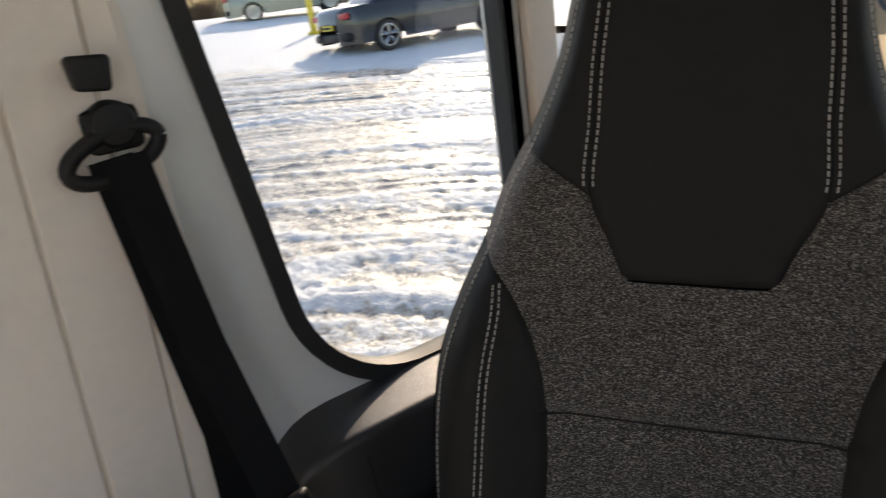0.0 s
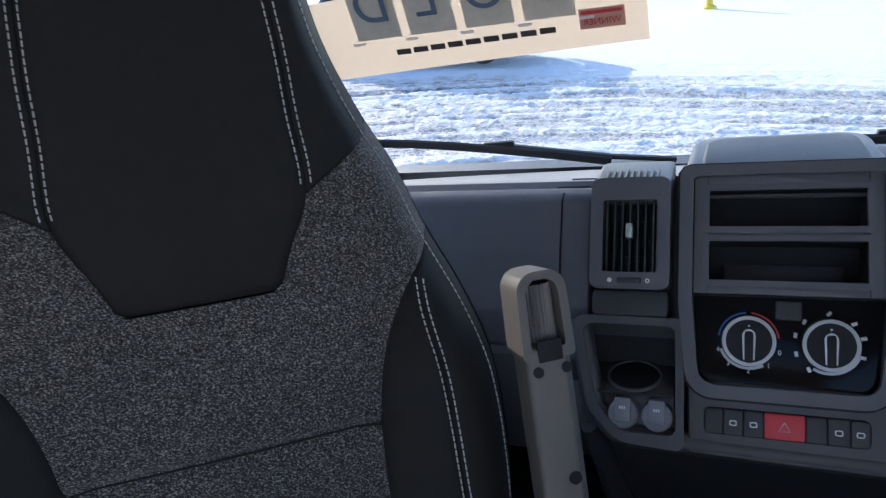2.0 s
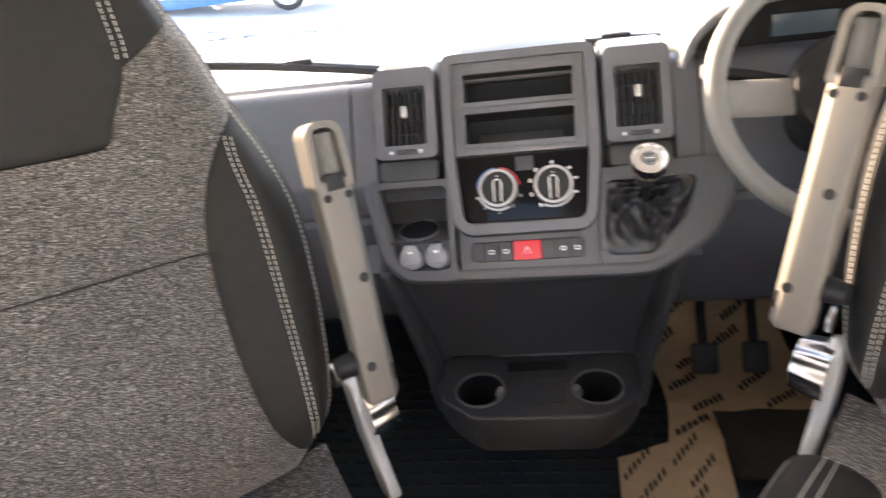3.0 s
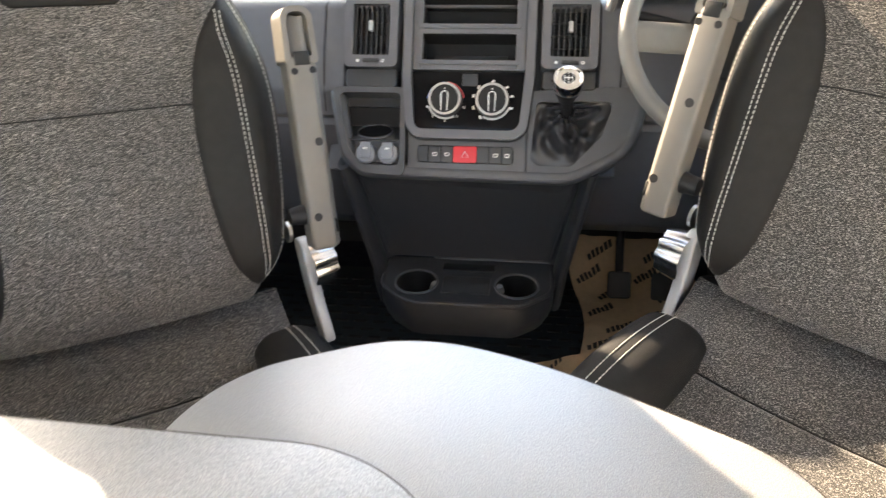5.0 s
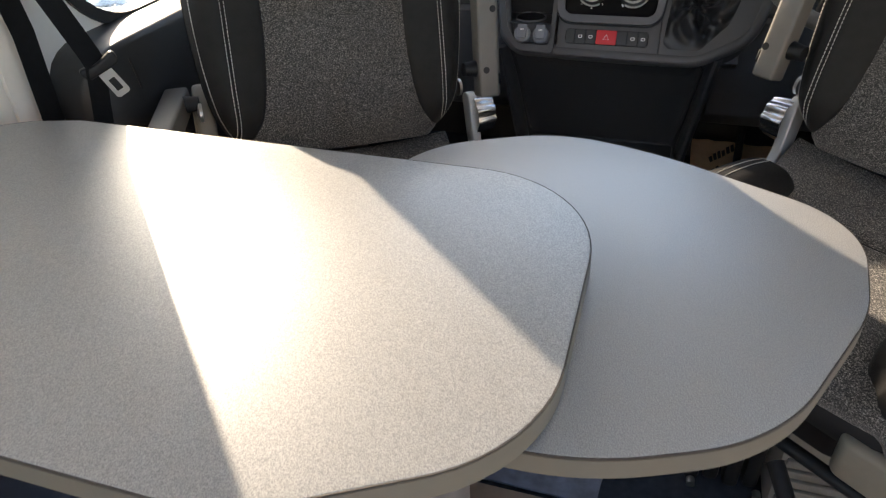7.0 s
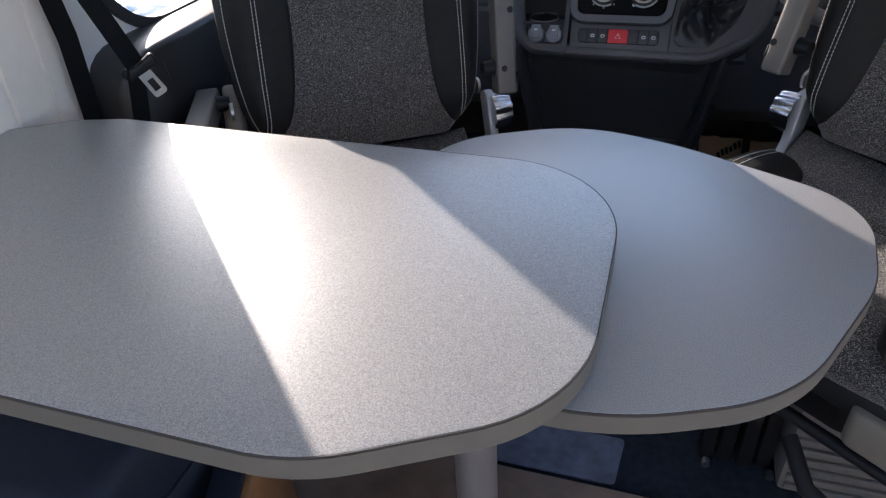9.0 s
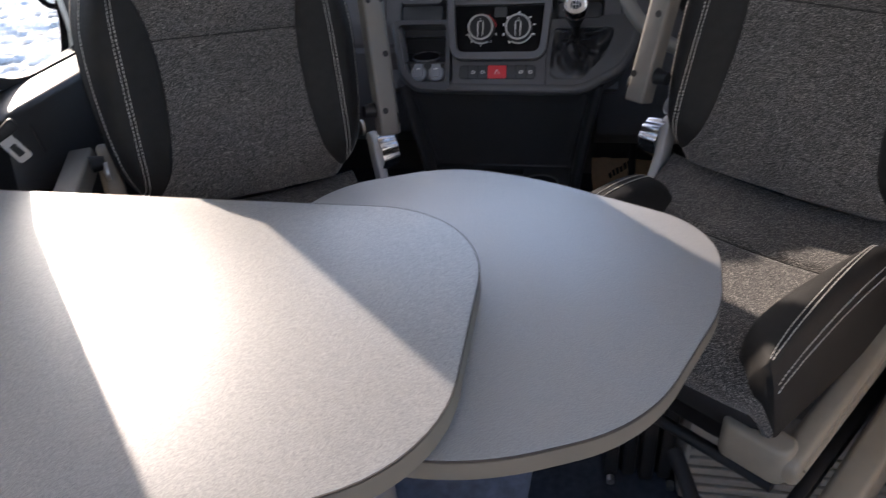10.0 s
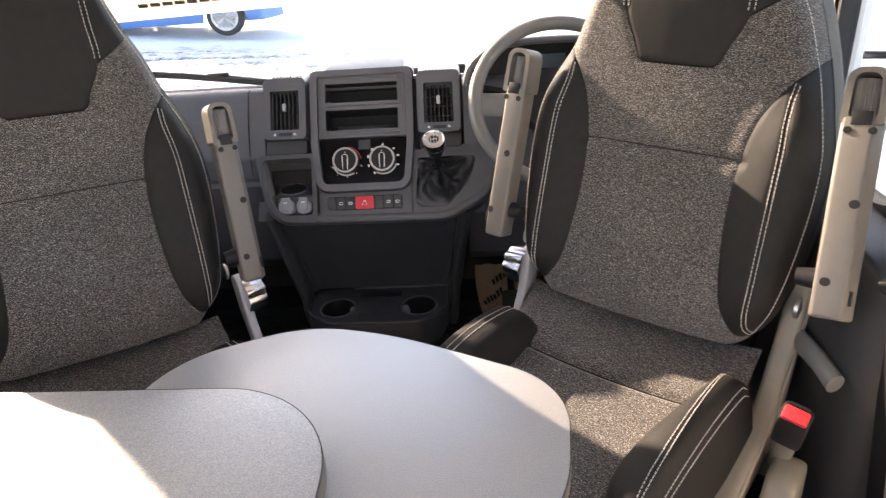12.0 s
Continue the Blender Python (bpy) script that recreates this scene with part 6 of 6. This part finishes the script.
# ---- parked cars, posts, hedge ----
def build_car(name, m, paint, label, length=4.6, height=1.46, estate=False):
    """A car along local +x (front), centred, resting on z = 0."""
    c = empty(name, m, label, "car", "parked cars")
    L, W = length / 2, 0.90
    wheels = (-L + 0.98, L - 0.92)
    bm = bmesh.new()
    top = lambda x: interp([(-L, 0.66), (-L + 0.06, 0.90), (-L + 0.3, 0.99), (-L + 0.9, 0.99), (0.0, 0.95), (L - 1.5, 0.92), (L - 0.7, 0.84), (L - 0.2, 0.70), (L, 0.50)], x)
    def side(u, v):
        x = -L + 2 * L * u
        zb = 0.24
        for wx in wheels:
            if abs(x - wx) < 0.37:
                zb = max(zb, 0.30 + math.sqrt(max(0, 0.37 ** 2 - (x - wx) ** 2)))
        t = top(x)
        zb = min(zb, t - 0.05)
        a = v
        z = zb + (t - zb) * min(1, a / 0.75)
        ends = min(1, (L - abs(x)) / 0.35 + 0.25) ** 0.5
        y = W * ends * (1 - 0.10 * max(0, (z - 0.6) / 0.4) ** 2)
        if a > 0.75:
            y *= (1 - a) / 0.25
            z = t + 0.03 * (1 - ((1 - a) / 0.25) ** 2)
        return x, y, z
    for s in (-1, 1):
        put_grid(bm, lambda u, v: Vector((side(u, v)[0], s * side(u, v)[1], side(u, v)[2])), 96, 20)
    bmesh.ops.remove_doubles(bm, verts=bm.verts, dist=0.001)
    part("body", bm, paint, c, deg=60)
    hood_x = 0.95 if not estate else 1.0
    tail = -L + (0.65 if not estate else 0.25)
    def cabin(u, v):
        a = v * 2 - 1
        x0, x1 = tail, hood_x
        xt0, xt1 = tail + (0.75 if not estate else 0.35), hood_x - 0.85
        h = math.sin(min(1, u * 1.0) * math.pi / 2)
        z = 0.94 + (height - 0.94) * h
        xa, xb = x0 + (xt0 - x0) * h, x1 + (xt1 - x1) * h
        ang = v * 2 * math.pi
        cx, hx = (xa + xb) / 2, (xb - xa) / 2
        wy = 0.80 - 0.17 * h
        p = 0.35
        return Vector((cx + hx * math.copysign(abs(math.cos(ang)) ** p, math.cos(ang)), wy * math.copysign(abs(math.sin(ang)) ** p, math.sin(ang)), z))
    part("windows", grid(lambda u, v: cabin(v * 0.92, u), 64, 10, True), CARGLASS, c, "dark car windows", 60)
    part("roof", grid(lambda u, v: Vector((cabin(0.90 + 0.001, u).x * (1 - v) + ((tail + hood_x) / 2) * v, cabin(0.90, u).y * (1 - v), cabin(0.90, u).z + 0.03 * (1 - (1 - v) ** 2) + 0.004)), 64, 6, True), paint, c, deg=60)
    for s in (-1, 1):
        for x in (tail + 0.9, 0.1):
            part("window_pillar", sweep([(x, s * 0.795, 0.95), (x - 0.10, s * 0.645, height - 0.02)], 0.03, 8), paint, c)
        for wx in wheels:
            wh = part("wheel", lathe([(0.0, -0.10), (0.22, -0.10), (0.30, -0.09), (0.322, -0.06), (0.325, 0.0), (0.322, 0.06), (0.30, 0.09), (0.225, 0.095), (0.21, 0.06), (0.0, 0.05)], 40, Matrix.Translation((wx, s * 0.80, 0.325)) @ Matrix.Rotation(-s * math.pi / 2, 4, 'X')), RUBBER, c, "black tyre")
            part("wheel_rim", lathe([(0.205, 0.065), (0.232, 0.065), (0.232, 0.098), (0.205, 0.098), (0.205, 0.065)], 40, Matrix.Translation((wx, s * 0.80, 0.325)) @ Matrix.Rotation(-s * math.pi / 2, 4, 'X')), STEEL, wh, "silver alloy rim")
            for k in range(5):
                a = 2 * math.pi * k / 5 + 0.3
                for da in (-0.16, 0.16):
                    part("spoke", sweep([(wx + 0.03 * math.cos(a), s * 0.895, 0.325 + 0.03 * math.sin(a)), (wx + 0.215 * math.cos(a + da), s * 0.893, 0.325 + 0.215 * math.sin(a + da))], 0.015, 6), STEEL, wh)
        part("headlight", box((0.30, 0.10, 0.12), (L - 0.33, s * 0.70, 0.70), 0.04), LAMPGLASS, c, "clear headlight")
        part("tail_light", box((0.12, 0.30, 0.13), (-L + 0.10, s * 0.66, 0.82), 0.03), TAILRED, c, "red tail light")
        part("sill", box((1.7, 0.05, 0.06), (0.05, s * 0.86, 0.27), 0.015), BLACK, c)
        part("door_handle", box((0.16, 0.03, 0.025), (0.35, s * 0.885, 0.80), 0.008), paint, c)
    part("number_plate", box((0.015, 0.52, 0.11), (-L - 0.006, 0, 0.62), 0.004), PLATE, c, "yellow plate")
    part("plate_bar", box((0.004, 0.40, 0.05), (-L - 0.015, 0, 0.62), 0.0), INK, c)
    part("bumper", box((0.20, 1.60, 0.18), (-L + 0.12, 0, 0.40), 0.06), BLACK, c)
    return c


CARGLASS = mat("dark_car_glass", (0.015, 0.018, 0.02), 0.06, bump=0, coat=0.5)
LAMPGLASS = mat("lamp_glass", (0.6, 0.62, 0.63), 0.1, bump=0)
TAILRED = mat("tail_light_red", (0.45, 0.02, 0.02), 0.2, bump=0)
PLATE = mat("yellow_plate", (0.75, 0.58, 0.05), 0.45, bump=0)
PAINT_BLACK = mat("black_car_paint", (0.020, 0.021, 0.024), 0.18, bump=0, coat=0.8, vary=0.1)
PAINT_BLUE = mat("blue_car_paint", (0.03, 0.14, 0.36), 0.2, metal=0.3, bump=0, coat=0.8, vary=0.08)
PAINT_GREY = mat("grey_green_car_paint", (0.22, 0.24, 0.22), 0.25, metal=0.4, bump=0, coat=0.6, vary=0.08)
YELLOW = mat("yellow_post_paint", (0.75, 0.55, 0.04), 0.5, bump=0.1)


def park(name, x, y, yaw, paint, label, estate=False, dz=-0.03):
    return build_car(name, pose(x, y, yard_height(x, y) + dz, 0, 0, yaw), paint, label, estate=estate)


park("saloon_car", -14.3, 8.0, 90, PAINT_BLACK, "black saloon car parked on the snow")
park("hatchback", -5.35, 11.3, 2, PAINT_BLUE, "blue hatchback car parked across the yard", True)
park("estate_car", -25.0, 9.5, 70, PAINT_GREY, "grey-green estate car parked by a yellow post", True)


def build_post(x, y):
    z = yard_height(x, y)
    p = empty("bollard", pose(x, y, z), "short yellow painted bollard standing in snow", "bollard", "yellow bollards")
    part("shaft", lathe([(0.0, -0.1), (0.09, -0.1), (0.085, 0.85), (0.06, 0.93), (0.0, 0.95)], 20), YELLOW, p)
    part("foot", lathe([(0.0, -0.05), (0.20, -0.05), (0.17, 0.06), (0.10, 0.10), (0.0, 0.10)], 20), YELLOW, p)
    return p


for x, y in ((-18.3, 7.2), (-0.6, 19.6), (-3.8, 18.7)):
    build_post(x, y)


def build_hedge(x0, y0, x1, y1, height, count, label, material):
    """A far thicket of fine upright stems."""
    bm = bmesh.new()
    rng = random.Random(7)
    for k in range(count):
        t = rng.random()
        x, y = x0 + (x1 - x0) * t + rng.uniform(-1.2, 1.2), y0 + (y1 - y0) * t + rng.uniform(-1.2, 1.2)
        z = yard_height(x, y) - 0.1
        h = height * rng.uniform(0.5, 1.1)
        a = Vector((x, y, z))
        for j in range(3):
            b = a + Vector((rng.uniform(-0.45, 0.45), rng.uniform(-0.45, 0.45), h * rng.uniform(0.6, 1.0)))
            r = 0.02
            vs = [bm.verts.new(a + Vector((r, 0, 0))), bm.verts.new(a + Vector((-r, 0.6 * r, 0))), bm.verts.new(a + Vector((-r, -r, 0))), bm.verts.new(b)]
            for f in ((0, 1, 3), (1, 2, 3), (2, 0, 3)):
                bm.faces.new([vs[i] for i in f])
    return tagged(part("hedge", bm, material), label, "hedge", kind="stuff")


STEMS = mat("dry_stems", (0.22, 0.14, 0.08), 0.9, bump=0, vary=0.3, noise_scale=2)
build_hedge(-44, 2, -34, 40, 2.6, 5000, "bare brown winter hedge behind the yard", STEMS)
build_hedge(-30, 44, 40, 40, 2.4, 4000, "bare brown winter hedge behind the yard", STEMS)


def build_shed(x, y, w, d, h):
    s = empty("workshop", pose(x, y, yard_height(x, y) - 0.3), "grey corrugated workshop building with a shallow roof", "building")
    CLAD = mat("grey_cladding", (0.30, 0.32, 0.33), 0.5, bump=0.1)
    wall = bmesh.new()
    for i, (a, b) in enumerate((((-w / 2, -d / 2), (w / 2, -d / 2)), ((w / 2, -d / 2), (w / 2, d / 2)), ((w / 2, d / 2), (-w / 2, d / 2)), ((-w / 2, d / 2), (-w / 2, -d / 2)))):
        a, b = Vector(a), Vector(b)
        n = int((b - a).length / 0.1)
        t = (b - a).normalized()
        q = Vector((t.y, -t.x))
        put_grid(wall, lambda u, v: (*(a + (b - a) * u + q * (0.03 * (round(u * n) % 2))), h * v), n, 1)
    part("wall", wall, CLAD, s, deg=20)
    part("roof", box((w + 0.4, d + 0.4, 0.25), (0, 0, h + 0.12), 0.05), SNOWROOF, s, "snow-covered roof")
    part("roller_door", box((3.2, 0.1, 3.4), (0, -d / 2 - 0.04, 1.7), 0.01), DASH, s)
    return s


SNOWROOF = mat("roof_snow", (0.8, 0.8, 0.82), 0.8, bump=0.3, bump_scale=6)
build_shed(9, -14, 10, 8, 4.5)
